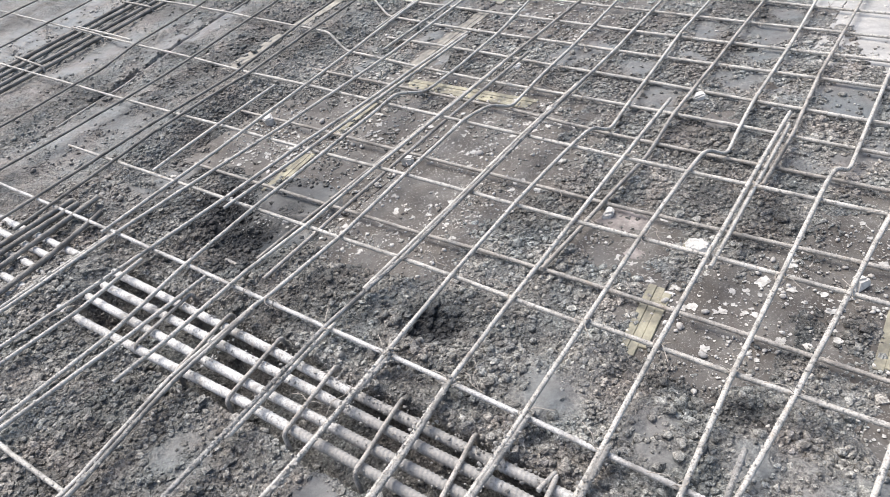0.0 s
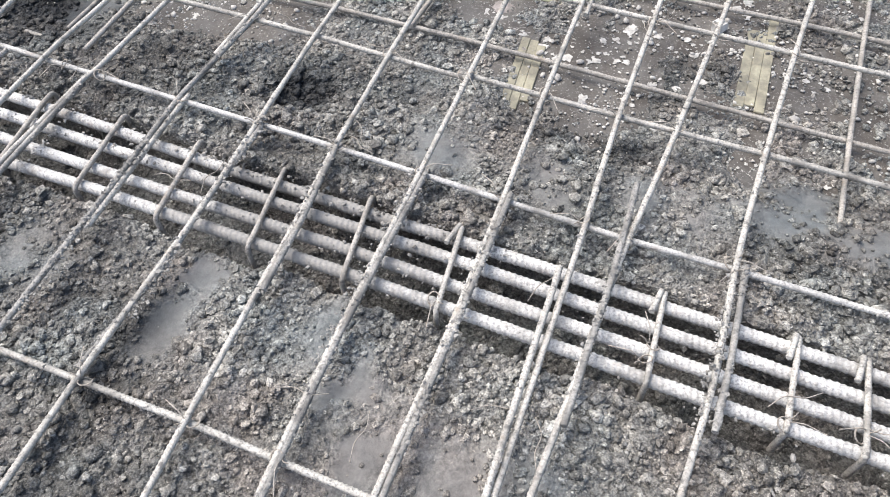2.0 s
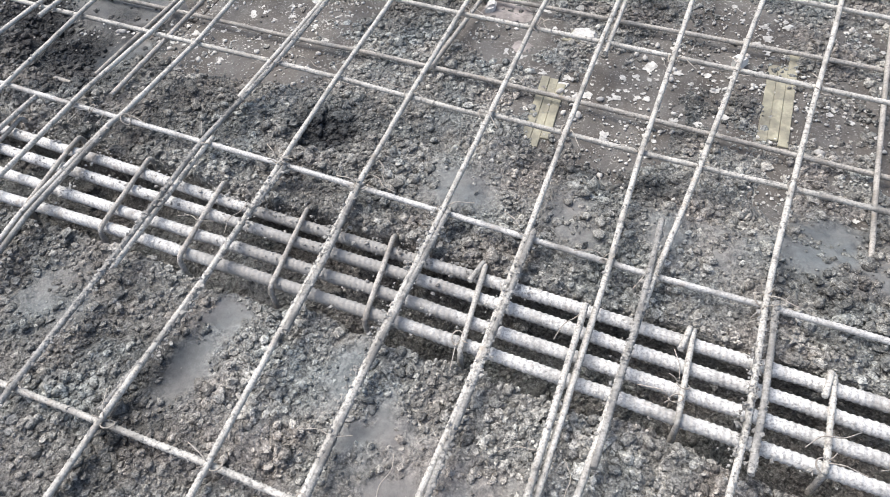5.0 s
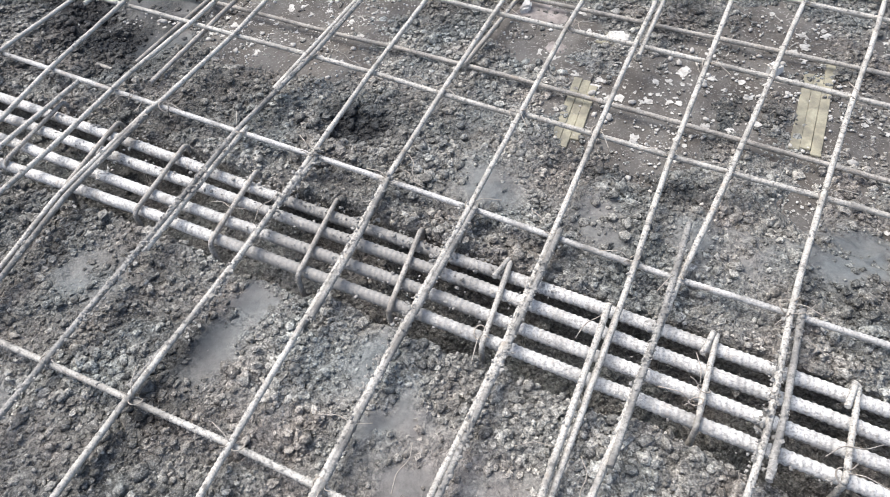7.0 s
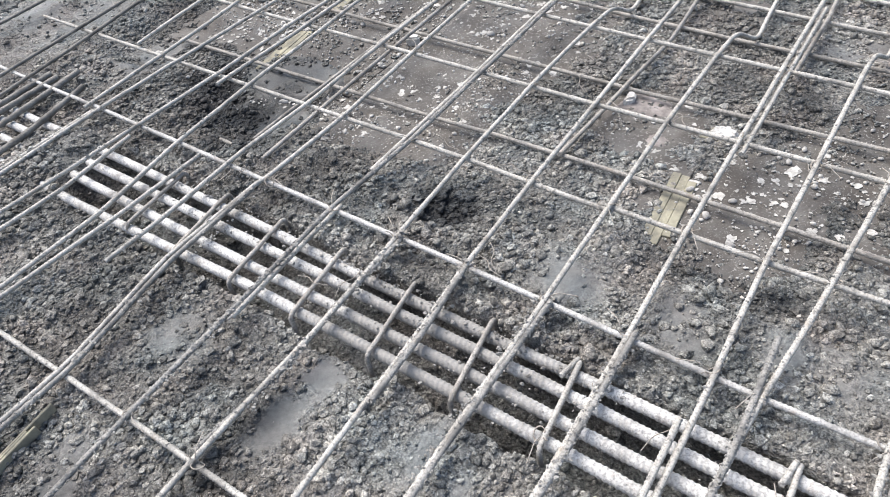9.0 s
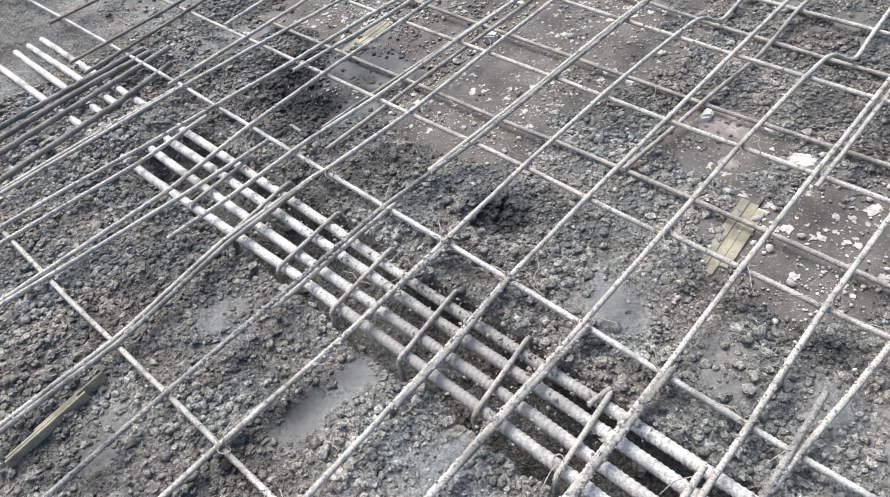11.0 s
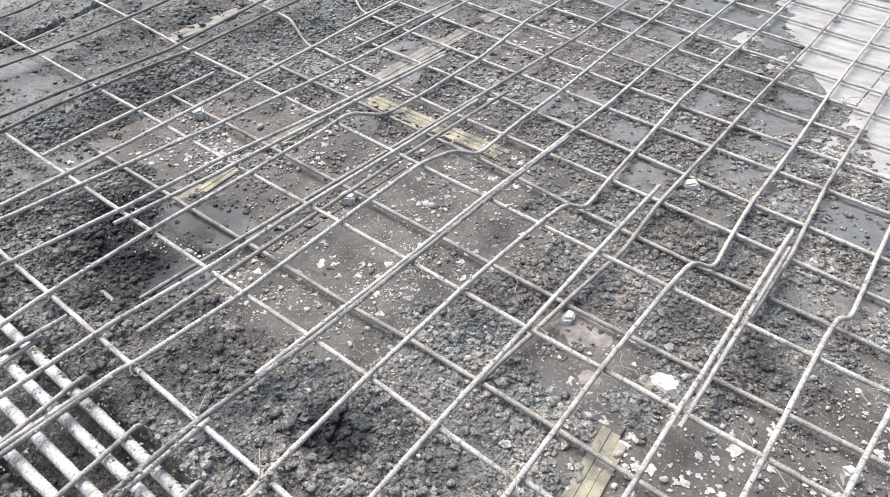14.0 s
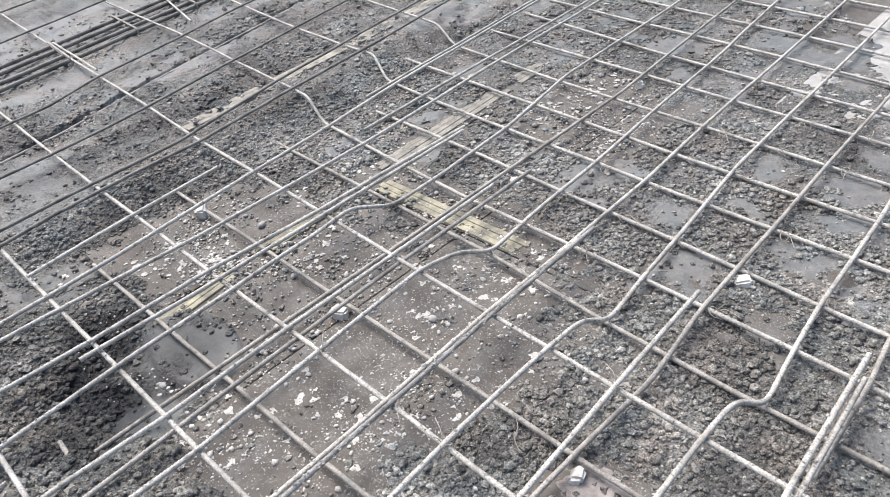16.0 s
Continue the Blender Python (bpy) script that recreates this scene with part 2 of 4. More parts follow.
POOL = [(-0.68, -0.19, 0.19, 0.12, 1.4), (-0.55, -0.40, 0.11, 0.08, 1.1), (0.33, -1.13, 0.05, 0.17, 0.95), (0.765, -1.25, 0.10, 0.18, 0.8), (1.50, -0.475, 0.20, 0.11, 0.9), (0.45, 1.51, 0.12, 0.08, 0.9), (0.48, 1.11, 0.11, 0.07, 0.9), (0.27, 0.82, 0.08, 0.05, 0.8), (-1.81, 1.96, 0.2, 0.25, 0.9), (-2.008, -0.249, 0.30, 0.35, 0.4), (-2.579, 0.793, 0.17, 0.55, 0.6), (-2.737, 2.278, 0.17, 0.6, 0.6), (-2.942, 0.322, 0.12, 0.5, 0.5), (-3.069, 1.614, 0.12, 0.6, 0.5), (-3.880, 0.648, 0.35, 0.9, 0.55), (-4.197, 2.664, 0.3, 0.7, 0.5),
        (-1.313, -0.352, 0.12, 0.20, 0.6), (0.928, -0.599, 0.09, 0.07, 0.6), (2.441, 1.045, 0.85, 1.4, 0.85), (1.420, 1.676, 0.30, 0.5, 0.8), (0.262, 0.920, 0.10, 0.07, 0.7), (0.522, 1.334, 0.12, 0.07, 0.8), (0.062, 1.093, 0.07, 0.07, 0.6), (0.012, -1.553, 0.08, 0.08, 0.7),
        (1.156, -0.571, 0.12, 0.07, 0.55), (0.630, -0.598, 0.10, 0.07, 0.55), (1.025, -1.312, 0.18, 0.14, 0.5), (0.655, -1.110, 0.07, 0.10, 0.45), (-0.047, -1.190, 0.10, 0.09, 0.4)]
# Wet concrete, and the pits' shade that is painted in with it
DAMP_SHADE = [(-0.72, -0.21, 0.20, 0.14, 0.6), (-0.74, -0.46, 0.24, 0.16, 1.0), (-0.58, -0.57, 0.16, 0.09, 0.9), (-0.93, -0.32, 0.18, 0.15, 1.0), (0.23, -0.51, 0.12, 0.09, 0.95), (-2.02, 0.5, 0.10, 1.6, 0.55), (0.957, -0.425, 0.25, 0.05, 0.6), (-1.481, 0.051, 0.18, 0.30, 0.5), (-1.18, -0.12, 0.26, 0.22, 0.5), (0.040, -1.614, 0.35, 0.10, 0.5), (0.277, -1.290, 0.07, 0.16, 0.5)]
PIT = [(-0.68, -0.50, 0.20, 0.12, 1.0), (-0.88, -0.36, 0.14, 0.10, 0.8), (0.24, -0.54, 0.09, 0.07, 0.5)]


def pools(x, y):
    """Where the surface is smeared smooth."""
    patch = step(0.57, 0.66, fbm(x, y, 0.24, 151, 3)) * step(0.3, 0.8, y) * step(-1.7, -1.4, x)
    ragged = 0.35 + 1.15 * step(0.34, 0.60, fbm(x, y, 0.07, 155, 3))
    return np.clip(np.maximum(spots(x, y, POOL), 0.62 * patch) * ragged, 0, 1)


def trench(x, y):
    mid = -0.910 - 0.012 * step(0.4, -0.6, x) + 0.02 * (vnoise(x, y * 0, 0.3, 5) - 0.5)
    half = 0.112 + 0.05 * (fbm(x, y, 0.15, 8) - 0.5)
    return (1 - step(half - 0.025, half + 0.010, abs(y - mid))) * (1 - step(2.32, 2.42, x)) * step(-0.92, -0.78, x + 0.06 * (vnoise(x, y, 0.05, 9) - 0.5))


def cover(x, y):
    """How much concrete lies on the boards, 0 to 1."""
    n = 0.65 * fbm(x, y, 0.33, 21, 4) + 0.35 * fbm(x, y, 0.06, 27, 3)
    near = 1 - step(-0.50, -0.34, y + 0.12 * (fbm(x, y, 0.25, 31) - 0.5))
    left = 1 - step(-1.62, -1.32, x + 0.2 * (fbm(x, y, 0.3, 33) - 0.5) + 0.1 * y)
    rest = np.clip(0.98 + 1.7 * (n - 0.45) - 1.36 * spots(x, y, BARE) + 0.9 * (n - 0.5), 0, 1)
    edge = (y - 1.97) + 1.47 * (x - 0.50) + 0.36 * (fbm(x, y, 0.22, 181, 4) - 0.5)
    rest = np.maximum(rest, (0.92 + 0.3 * (n - 0.4)) * step(1.08, 1.25, y) * step(-0.1, 0.1, x))
    rest = rest * (1 - step(-0.02, 0.07, edge) * (1 - step(0.95, 1.15, x + 0.15 * (fbm(x, y, 0.2, 185, 3) - 0.5))))
    puddle = step(0.25, 0.5, spots(x, y, [(-0.68, -0.19, 0.20, 0.12, 1.0)]))
    return np.maximum(np.maximum(near, left), np.maximum(rest, puddle))


def height(x, y):
    c = cover(x, y)
    near = np.maximum(1 - step(-0.55, -0.30, y), 1 - step(-1.7, -1.3, x))
    thick = 0.008 + 0.050 * near
    sm = np.clip(pools(x, y), 0, 1)
    rough = fbm(x, y, 0.055, 41, 4) - 0.5
    wide = fbm(x, y, 0.4, 51, 3) - 0.5
    z = -0.022 + c * (thick + 0.022) + c * (1 - 0.8 * sm) * ((0.016 + 0.030 * near) * rough) + (0.008 + 0.022 * near) * wide * c
    lumps = 1 - np.abs(2 * vnoise(x + 0.02 * rough, y, 0.026, 45) - 1) + 0.6 * (1 - np.abs(2 * vnoise(x, y, 0.015, 47) - 1))
    z = z + c * (1 - sm) * (0.003 + 0.008 * near) * (lumps - 0.8)
    z = z - 0.075 * spots(x, y, PIT)
    z = z + 0.034 * spots(x, y, [(0.45, -0.79, 0.42, 0.05, 1.0), (-1.0, -0.93, 0.16, 0.14, 0.9)])
    z = z - 0.20 * (1 - step(0.013, 0.024, np.abs(x + 2.375 + 0.225 * y + 0.012 * (fbm(x, y, 0.08, 63, 2) - 0.5)))) * step(-0.5, -0.2, y)
    z = np.where(x > -1.7, z - 0.22 * trench(x, y) * (1 - 0.6 * fbm(x, y, 0.25, 61)) * (0.68 + 0.32 * step(0.3, 1.0, x)), z)
    return z


def part(name, bm, mat, parent=None, label=""):
    me = bpy.data.meshes.new(name)
    bm.to_mesh(me)
    bm.free()
    me.materials.append(mat)
    ob = new(name, me)
    ob.parent = parent
    return tagged(ob, label) if label else ob


# ---- ground and boards ----


def bed():
    xs = np.concatenate([np.arange(-6.0, -3.0, 0.075), np.arange(-3.0, -2.85, 0.02), np.arange(-2.85, -2.30, 0.008), np.arange(-2.30, -1.6, 0.0165), np.arange(-1.6, 1.9, 0.0085), np.arange(1.9, 5.1, 0.075)])
    ys = np.concatenate([np.arange(-2.6, -1.75, 0.075), np.arange(-1.75, -0.40, 0.0068), np.arange(-0.40, 1.5, 0.0105), np.arange(1.5, 2.9, 0.016), np.arange(2.9, 3.2, 0.03), np.arange(3.2, 7.6, 0.075)])
    gx, gy = np.meshgrid(xs, ys)
    z = height(gx, gy)
    z[0], z[-1], z[:, 0], z[:, -1] = -0.25, -0.25, -0.25, -0.25
    v = np.stack([gx, gy, z], -1).reshape(-1, 3)
    nx, ny = len(xs), len(ys)
    q = (np.arange(ny - 1)[:, None] * nx + np.arange(nx - 1)[None]).reshape(-1)
    f = np.stack([q, q + 1, q + nx + 1, q + nx], -1)
    me = bpy.data.meshes.new("fresh_concrete")
    me.vertices.add(len(v)), me.loops.add(f.size), me.polygons.add(len(f))
    me.vertices.foreach_set("co", v.ravel())
    me.loops.foreach_set("vertex_index", f.ravel())
    me.polygons.foreach_set("loop_start", np.arange(0, f.size, 4))
    me.polygons.foreach_set("use_smooth", np.ones(len(f), bool))
    at = me.attributes.new("smooth", "FLOAT", "POINT")
    at.data.foreach_set("value", np.clip(pools(gx, gy) * 1.2, 0, 1).ravel())
    # Mask of wetness and painted pit shade
    dm = me.attributes.new("damp_shade", "FLOAT", "POINT")
    dm.data.foreach_set("value", np.clip(spots(gx, gy, DAMP_SHADE) * (0.5 + fbm(gx, gy, 0.1, 71, 3)), 0, 1).ravel())
    me.materials.append(M_CON)
    me.update(calc_edges=True)
    me.validate()
    return tagged(new("fresh_concrete", me), "grey fresh concrete spread unevenly over the boards", "concrete", kind="structure")


bed()


def slab_box(bm, x0, x1, y0, y1, z0, z1):
    g = bmesh.ops.create_cube(bm, size=1, matrix=Matrix.LocRotScale(((x0 + x1) / 2, (y0 + y1) / 2, (z0 + z1) / 2), None, (x1 - x0, y1 - y0, z1 - z0)))
    return g["verts"]


bm = bmesh.new()
slab_box(bm, -600, 600, -600, 600, -0.40, -0.20)
tagged(part("ground", bm, M_EARTH), "dull grey earth round the works", "ground", kind="structure")

# ---- bars ----


def smooth_path(pts, rad=0.03):
    """A polyline with its corners rounded."""
    out = [Vector(pts[0])]
    for a, b, c in zip(pts, pts[1:], pts[2:]):
        a, b, c = Vector(a), Vector(b), Vector(c)
        r = min(rad, (b - a).length * 0.45, (c - b).length * 0.45)
        p, q = b + (a - b).normalized() * r, b + (c - b).normalized() * r
        for k in range(5):
            s = k / 4
            out.append(p.lerp(b, s).lerp(b.lerp(q, s), s))
    out.append(Vector(pts[-1]))
    return out


def bar_mesh(name, pts, radius, pitch, mat, seed=0, seg=7, rib=0.27, per=3, lump=0.13, sway=0.003, rad=0.03):
    p = np.array([tuple(v) for v in smooth_path(pts, rad)]) if len(pts) > 2 else np.array(pts, float)
    d = np.r_[0, np.cumsum(np.linalg.norm(np.diff(p, axis=0), axis=1))]
    s = np.arange(0, d[-1], pitch / per)
    c = np.stack([np.interp(s, d, p[:, k]) for k in range(3)], -1)
    near = (c[:, 1] < 1.5) & (c[:, 0] > -1.8) if rib else c[:, 0] < 99
    keep = near | (np.arange(len(s)) % 4 == 0)
    s, c, near = s[keep], c[keep], near[keep]
    zero = s * 0
    c[:, 0] += sway * 2 * (fbm(s, zero + 3.1, 0.5, 300 + seed, 2) - 0.5)
    c[:, 1] += sway * 2 * (fbm(s, zero + 7.7, 0.5, 340 + seed, 2) - 0.5)
    c[:, 2] += sway * 2 * (fbm(s, zero + 5.3, 0.5, 380 + seed, 2) - 0.5)
    tan = np.gradient(c, axis=0)
    tan /= np.linalg.norm(tan, axis=1)[:, None] + 1e-12
    ref = np.tile([0.0, 0.0, 1.0], (len(s), 1))
    steep = abs(tan[:, 2]) > 0.9
    ref[steep] = [0.7, 0.7, 0.0]
    side = np.cross(tan, ref)
    side /= np.linalg.norm(side, axis=1)[:, None]
    up = np.cross(side, tan)
    th = np.arange(seg) * 2 * math.pi / seg
    phase = (s[:, None] / pitch + th[None] / (2 * math.pi) + seed * 0.37) % 1
    r = radius * (1 + rib * near[:, None] * (0.5 + 0.5 * np.cos(2 * math.pi * phase)) ** 2)
    r = r * (1 + lump * 2 * (fbm(s[:, None] * np.ones(seg), th[None] * 0.02 + seed, 0.035, 420 + seed, 3) - 0.42))
    v = c[:, None] + r[..., None] * (np.cos(th)[None, :, None] * side[:, None] + np.sin(th)[None, :, None] * up[:, None])
    n = len(s)
    i = (np.arange(n - 1)[:, None] * seg + np.arange(seg)[None]).reshape(-1)
    nxt = (np.arange(n - 1)[:, None] * seg + (np.arange(seg)[None] + 1) % seg).reshape(-1)
    f = np.stack([i, nxt, nxt + seg, i + seg], -1)
    me = bpy.data.meshes.new(name)
    loops = np.r_[f.ravel(), np.arange(seg)[::-1], (n - 1) * seg + np.arange(seg)]
    starts = np.r_[np.arange(len(f)) * 4, len(f) * 4, len(f) * 4 + seg]
    me.vertices.add(n * seg), me.loops.add(len(loops)), me.polygons.add(len(f) + 2)
    me.vertices.foreach_set("co", v.ravel())
    me.loops.foreach_set("vertex_index", loops)
    me.polygons.foreach_set("loop_start", starts)
    smooth = np.ones(len(f) + 2, bool)
    smooth[-2:] = False
    me.polygons.foreach_set("use_smooth", smooth)
    me.materials.append(mat)
    me.update(calc_edges=True)
    me.validate()
    return me


LAID = []


def bar(name, pts, radius, mat, label, group, pitch=None, **more):
    bar.count += 1
    if name == "rebar":
        LAID.append((pts, mat))
    return tagged(new(name, bar_mesh(name, pts, radius, pitch or radius * 1.55, mat, bar.count, **more)), label, "rebar", group)


bar.count = 0
R = 0.0059
TOP, CROSS, LOW, UNDER = 0.106, 0.092, 0.037, 0.024

CLEAN = "ribbed steel slab bar with a pale film of cement"
MUDDY_OR_BACKLIT = "ribbed steel slab bar, caked with drying concrete or coloured dark as back-lit"
BENT = "ribbed steel slab bar bent down to the lower layer"
LAP = "short lapped steel bar lying against a longer one"
DULL = "ribbed steel bar low over the boards, stained brown"


def along(rows, z=TOP, label=CLEAN, mat=None, group="upper bars along the slab", **more):
    return bar("rebar", [(x, y, z) for x, y in rows], R, mat or M_BAR, label, group, **more)


def cranked(rows, top, foot, far):
    """A bar that runs high over the beam, then drops and goes on just over the boards."""
    pts = [(x, y, TOP) for x, y in rows] + [(*top, TOP - 0.002), (*foot, LOW)] + [(x, y, LOW) for x, y in far]
    return bar("rebar", pts, R, M_BAR, BENT, "bent bars", rad=0.042)


# Bars along the slab, over the beam
along([(-0.87, -1.75), (-0.86, -1.25), (-0.84, -0.99), (-0.83, -0.72), (-0.812, -0.37), (-0.815, -0.03), (-0.800, 0.187), (-0.784, 0.38), (-0.765, 1.05)])
along([(-0.765, -0.45), (-0.750, -0.10), (-0.755, 0.096), (-0.755, 1.031)], TOP - 0.003, LAP)
along([(-0.80, -1.70), (-0.79, -1.28), (-0.775, -1.03), (-0.805, -0.77)], TOP - 0.004, LAP)
cranked([(-0.545, -1.75), (-0.560, -1.29), (-0.570, -1.04), (-0.630, -0.70), (-0.655, -0.38), (-0.675, -0.01), (-0.690, 0.30)], (-0.712, 0.445), (-0.690, 0.600), [(-0.690, 0.84), (-0.72, 1.25), (-0.80, 1.70), (-0.82, 2.46), (-0.92, 4.4)])
along([(-0.555, -1.75), (-0.525, -1.26), (-0.510, -1.02), (-0.510, -0.86), (-0.510, -0.73)], TOP - 0.004, LAP)
along([(-0.142, -1.745), (-0.157, -1.406), (-0.222, -1.06), (-0.236, -0.765)], TOP, MUDDY_OR_BACKLIT, M_MUD, lump=0.10)
cranked([(-0.160, -1.745), (-0.176, -1.406), (-0.245, -1.06), (-0.246, -0.750), (-0.238, -0.700), (-0.234, -0.390), (-0.266, -0.014), (-0.288, 0.362)], (-0.257, 0.484), (-0.246, 0.600), [(-0.262, 0.80), (-0.28, 1.17), (-0.32, 1.64), (-0.36, 2.21), (-0.42, 2.8), (-0.52, 4.6)])
along([(-0.382, -1.150), (-0.380, -0.970), (-0.398, -0.670), (-0.388, -0.385), (-0.402, -0.010), (-0.405, 0.366), (-0.410, 0.812)], TOP, CLEAN)
along([(-0.345, -0.640), (-0.358, -0.37), (-0.372, -0.05), (-0.385, 0.36), (-0.390, 0.970)], TOP - 0.022, LAP, M_LOW)
along([(0.100, -1.776), (0.071, -1.398), (0.043, -1.039), (0.014, -0.715), (0.024, -0.391), (0.012, -0.025), (-0.002, 0.345), (-0.012, 0.80)], TOP, MUDDY_OR_BACKLIT, M_MUD, lump=0.10)
along([(0.006, -0.549), (-0.002, -0.207), (-0.020, 0.352), (-0.020, 0.75)], TOP - 0.006, LAP)
along([(0.056, -1.10), (0.037, -0.86), (0.026, -0.69)], TOP - 0.005, LAP, lump=0.14)
cranked([(0.300, -1.778), (0.275, -1.393), (0.264, -1.038), (0.236, -0.713), (0.210, -0.395), (0.190, -0.025), (0.186, 0.335)], (0.190, 0.462), (0.205, 0.565), [(0.180, 0.77), (0.16, 0.99), (0.12, 1.39), (0.10, 1.87), (0.08, 2.6), (-0.02, 4.6)])
along([(0.258, -1.374), (0.275, -1.138), (0.255, -0.969), (0.251, -0.716)], TOP - 0.003, MUDDY_OR_BACKLIT, M_MUD, lump=0.14)
along([(0.545, -1.779), (0.506, -1.368), (0.470, -0.960), (0.440, -0.716), (0.420, -0.400), (0.400, -0.050), (0.381, 0.330), (0.364, 0.726)], TOP, CLEAN)
along([(0.491, -1.105), (0.475, -0.920), (0.443, -0.715)], TOP + 0.004, MUDDY_OR_BACKLIT, M_MUD, lump=0.16)
cranked([(0.724, -1.779), (0.685, -1.340), (0.670, -1.100), (0.658, -0.900), (0.650, -0.705), (0.632, -0.400), (0.608, -0.040), (0.599, 0.326)], (0.601, 0.455), (0.636, 0.545), [(0.61, 0.74), (0.59, 0.93), (0.57, 1.37), (0.54, 1.80), (0.52, 2.3), (0.44, 4.5)])
along([(0.704, -1.491), (0.679, -1.187), (0.668, -0.930), (0.661, -0.705)], TOP - 0.003, MUDDY_OR_BACKLIT, M_MUD, lump=0.16)
along([(0.889, -1.780), (0.868, -1.287), (0.862, -1.046), (0.842, -0.712), (0.818, -0.396), (0.797, -0.036), (0.780, 0.322), (0.760, 0.755)], TOP, CLEAN)
along([(0.887, -1.440), (0.880, -1.287), (0.862, -0.891), (0.853, -0.696)], TOP + 0.002, MUDDY_OR_BACKLIT, M_MUD, lump=0.12)
along([(0.818, -0.065), (0.798, 0.332), (0.780, 0.685)], TOP - 0.010, LAP)
cranked([(1.070, -1.782), (1.046, -1.250), (1.031, -0.961), (1.020, -0.720), (0.999, -0.394), (0.986, -0.040), (0.969, 0.398)], (0.971, 0.480), (0.990, 0.580), [(0.955, 1.187), (0.92, 1.757), (0.836, 3.534)])
along([(1.050, -1.491), (1.029, -1.187), (1.008, -0.834)], TOP + 0.011, CLEAN)
along([(1.096, -1.751), (1.103, -1.235), (1.108, -0.944), (1.110, -0.714), (1.128, -0.390), (1.140, -0.050), (1.154, 0.317), (1.167, 0.640)], TOP, CLEAN)
along([(1.114, -1.139), (1.107, -0.842), (1.088, -0.575)], TOP + 0.006, MUDDY_OR_BACKLIT, M_MUD, lump=0.12)
cranked([(1.320, -1.752), (1.324, -1.147), (1.330, -0.975), (1.317, -0.702), (1.320, -0.378), (1.326, -0.060), (1.338, 0.200)], (1.340, 0.45), (1.335, 0.560), [(1.324, 1.147), (1.30, 1.958)])
along([(1.350, -1.048), (1.350, -0.920), (1.335, -0.690)], TOP - 0.002, MUDDY_OR_BACKLIT, M_MUD, lump=0.28)
along([(1.676, -1.755), (1.666, -1.048), (1.661, -0.704), (1.655, -0.386), (1.650, -0.039), (1.652, 0.176), (1.64, 0.95)], TOP, CLEAN)
along([(1.690, -1.190), (1.705, -1.022), (1.746, -0.669)], TOP + 0.006, LAP)
along([(1.510, -0.560), (1.497, -0.203), (1.493, 0.063), (1.490, 0.30), (1.47, 1.85)], LOW, DULL, M_LOW, "lower bars along the slab")
along([(1.80, -0.55), (1.783, -0.360), (1.789, 0.154), (1.78, 0.85)], TOP, CLEAN)

# Bars along the slab towards the second beam
along([(-1.02, -1.75), (-1.03, -1.18), (-1.04, -0.71), (-1.035, -0.45), (-1.020, -0.20), (-1.000, 0.082), (-1.00, 0.76), (-1.05, 1.58), (-1.15, 3.98)])
along([(-1.055, -1.60), (-1.062, -1.18), (-1.060, -0.74)], TOP - 0.004, LAP)
along([(-1.103, -0.750), (-1.140, -0.170), (-1.197, 0.385), (-1.232, 0.772), (-1.287, 1.180), (-1.494, 3.995)])
along([(-1.271, -0.403), (-1.289, -0.267), (-1.316, -0.003), (-1.341, 0.327)], TOP + 0.006, "short thick ribbed steel bar laid loose on the mesh")
# Far bars in M_DARK: back-lit darkness put into the steel's colour
along([(-1.48, -0.90), (-1.58, -0.22), (-1.60, 0.10), (-1.60, 0.40), (-1.67, 0.88), (-1.72, 1.42), (-1.80, 1.93), (-2.02, 4.0)], TOP, MUDDY_OR_BACKLIT, M_DARK)
along([(-1.62, -0.90), (-1.67, -0.16), (-1.68, 0.35), (-1.80, 0.89), (-1.90, 1.52), (-2.2, 4.0)], TOP, MUDDY_OR_BACKLIT, M_DARK)
along([(-2.06, -0.80), (-2.07, -0.04), (-2.09, 0.20), (-2.13, 0.44), (-2.29, 1.36), (-2.36, 1.77), (-2.75, 4.3)], TOP, MUDDY_OR_BACKLIT, M_DARK)
along([(-2.30, -0.30), (-2.36, 0.12), (-2.50, 0.62), (-2.68, 1.50), (-3.1, 3.8)], TOP - 0.05, DULL, M_LOW)
along([(-2.50, -0.70), (-2.59, 0.17), (-2.71, 0.46), (-2.80, 0.96), (-2.91, 1.40), (-3.4, 4.4)], TOP, MUDDY_OR_BACKLIT, M_DARK)
along([(-3.701, -0.401), (-3.859, 0.492), (-3.960, 1.000), (-4.457, 4.648)], TOP, MUDDY_OR_BACKLIT, M_DARK)
along([(-4.376, -0.404), (-4.570, 1.094), (-5.108, 4.942)], TOP, MUDDY_OR_BACKLIT, M_DARK)

# Bars across the slab, upper layer
ACROSS = "upper bars across the slab"
along([(-1.429, -1.462), (-0.419, -1.430), (0.070, -1.401), (0.517, -1.380), (1.209, -1.366), (2.131, -1.355)], CROSS, CLEAN, group=ACROSS)
along([(-3.564, -0.790), (-2.002, -0.735), (-1.050, -0.715), (0.014, -0.709), (0.651, -0.705), (1.110, -0.709), (1.308, -0.703), (1.666, -0.696), (2.210, -0.69)], CROSS, CLEAN, M_WHITE, group=ACROSS)
along([(-1.954, -0.405), (-1.130, -0.400), (-0.400, -0.390), (0.0, -0.382), (0.20, -0.383), (0.42, -0.390), (0.640, -0.391)], CROSS, CLEAN, group=ACROSS)
along([(0.600, -0.379), (1.007, -0.382), (1.320, -0.374), (1.652, -0.376), (2.200, -0.372)], CROSS, CLEAN, group=ACROSS)
along([(-4.992, 0.04), (-2.15, -0.010), (-0.810, -0.016), (0.0, -0.017), (0.409, -0.022), (1.002, -0.022), (1.480, -0.022), (2.09, -0.02)], CROSS, CLEAN, group=ACROSS)
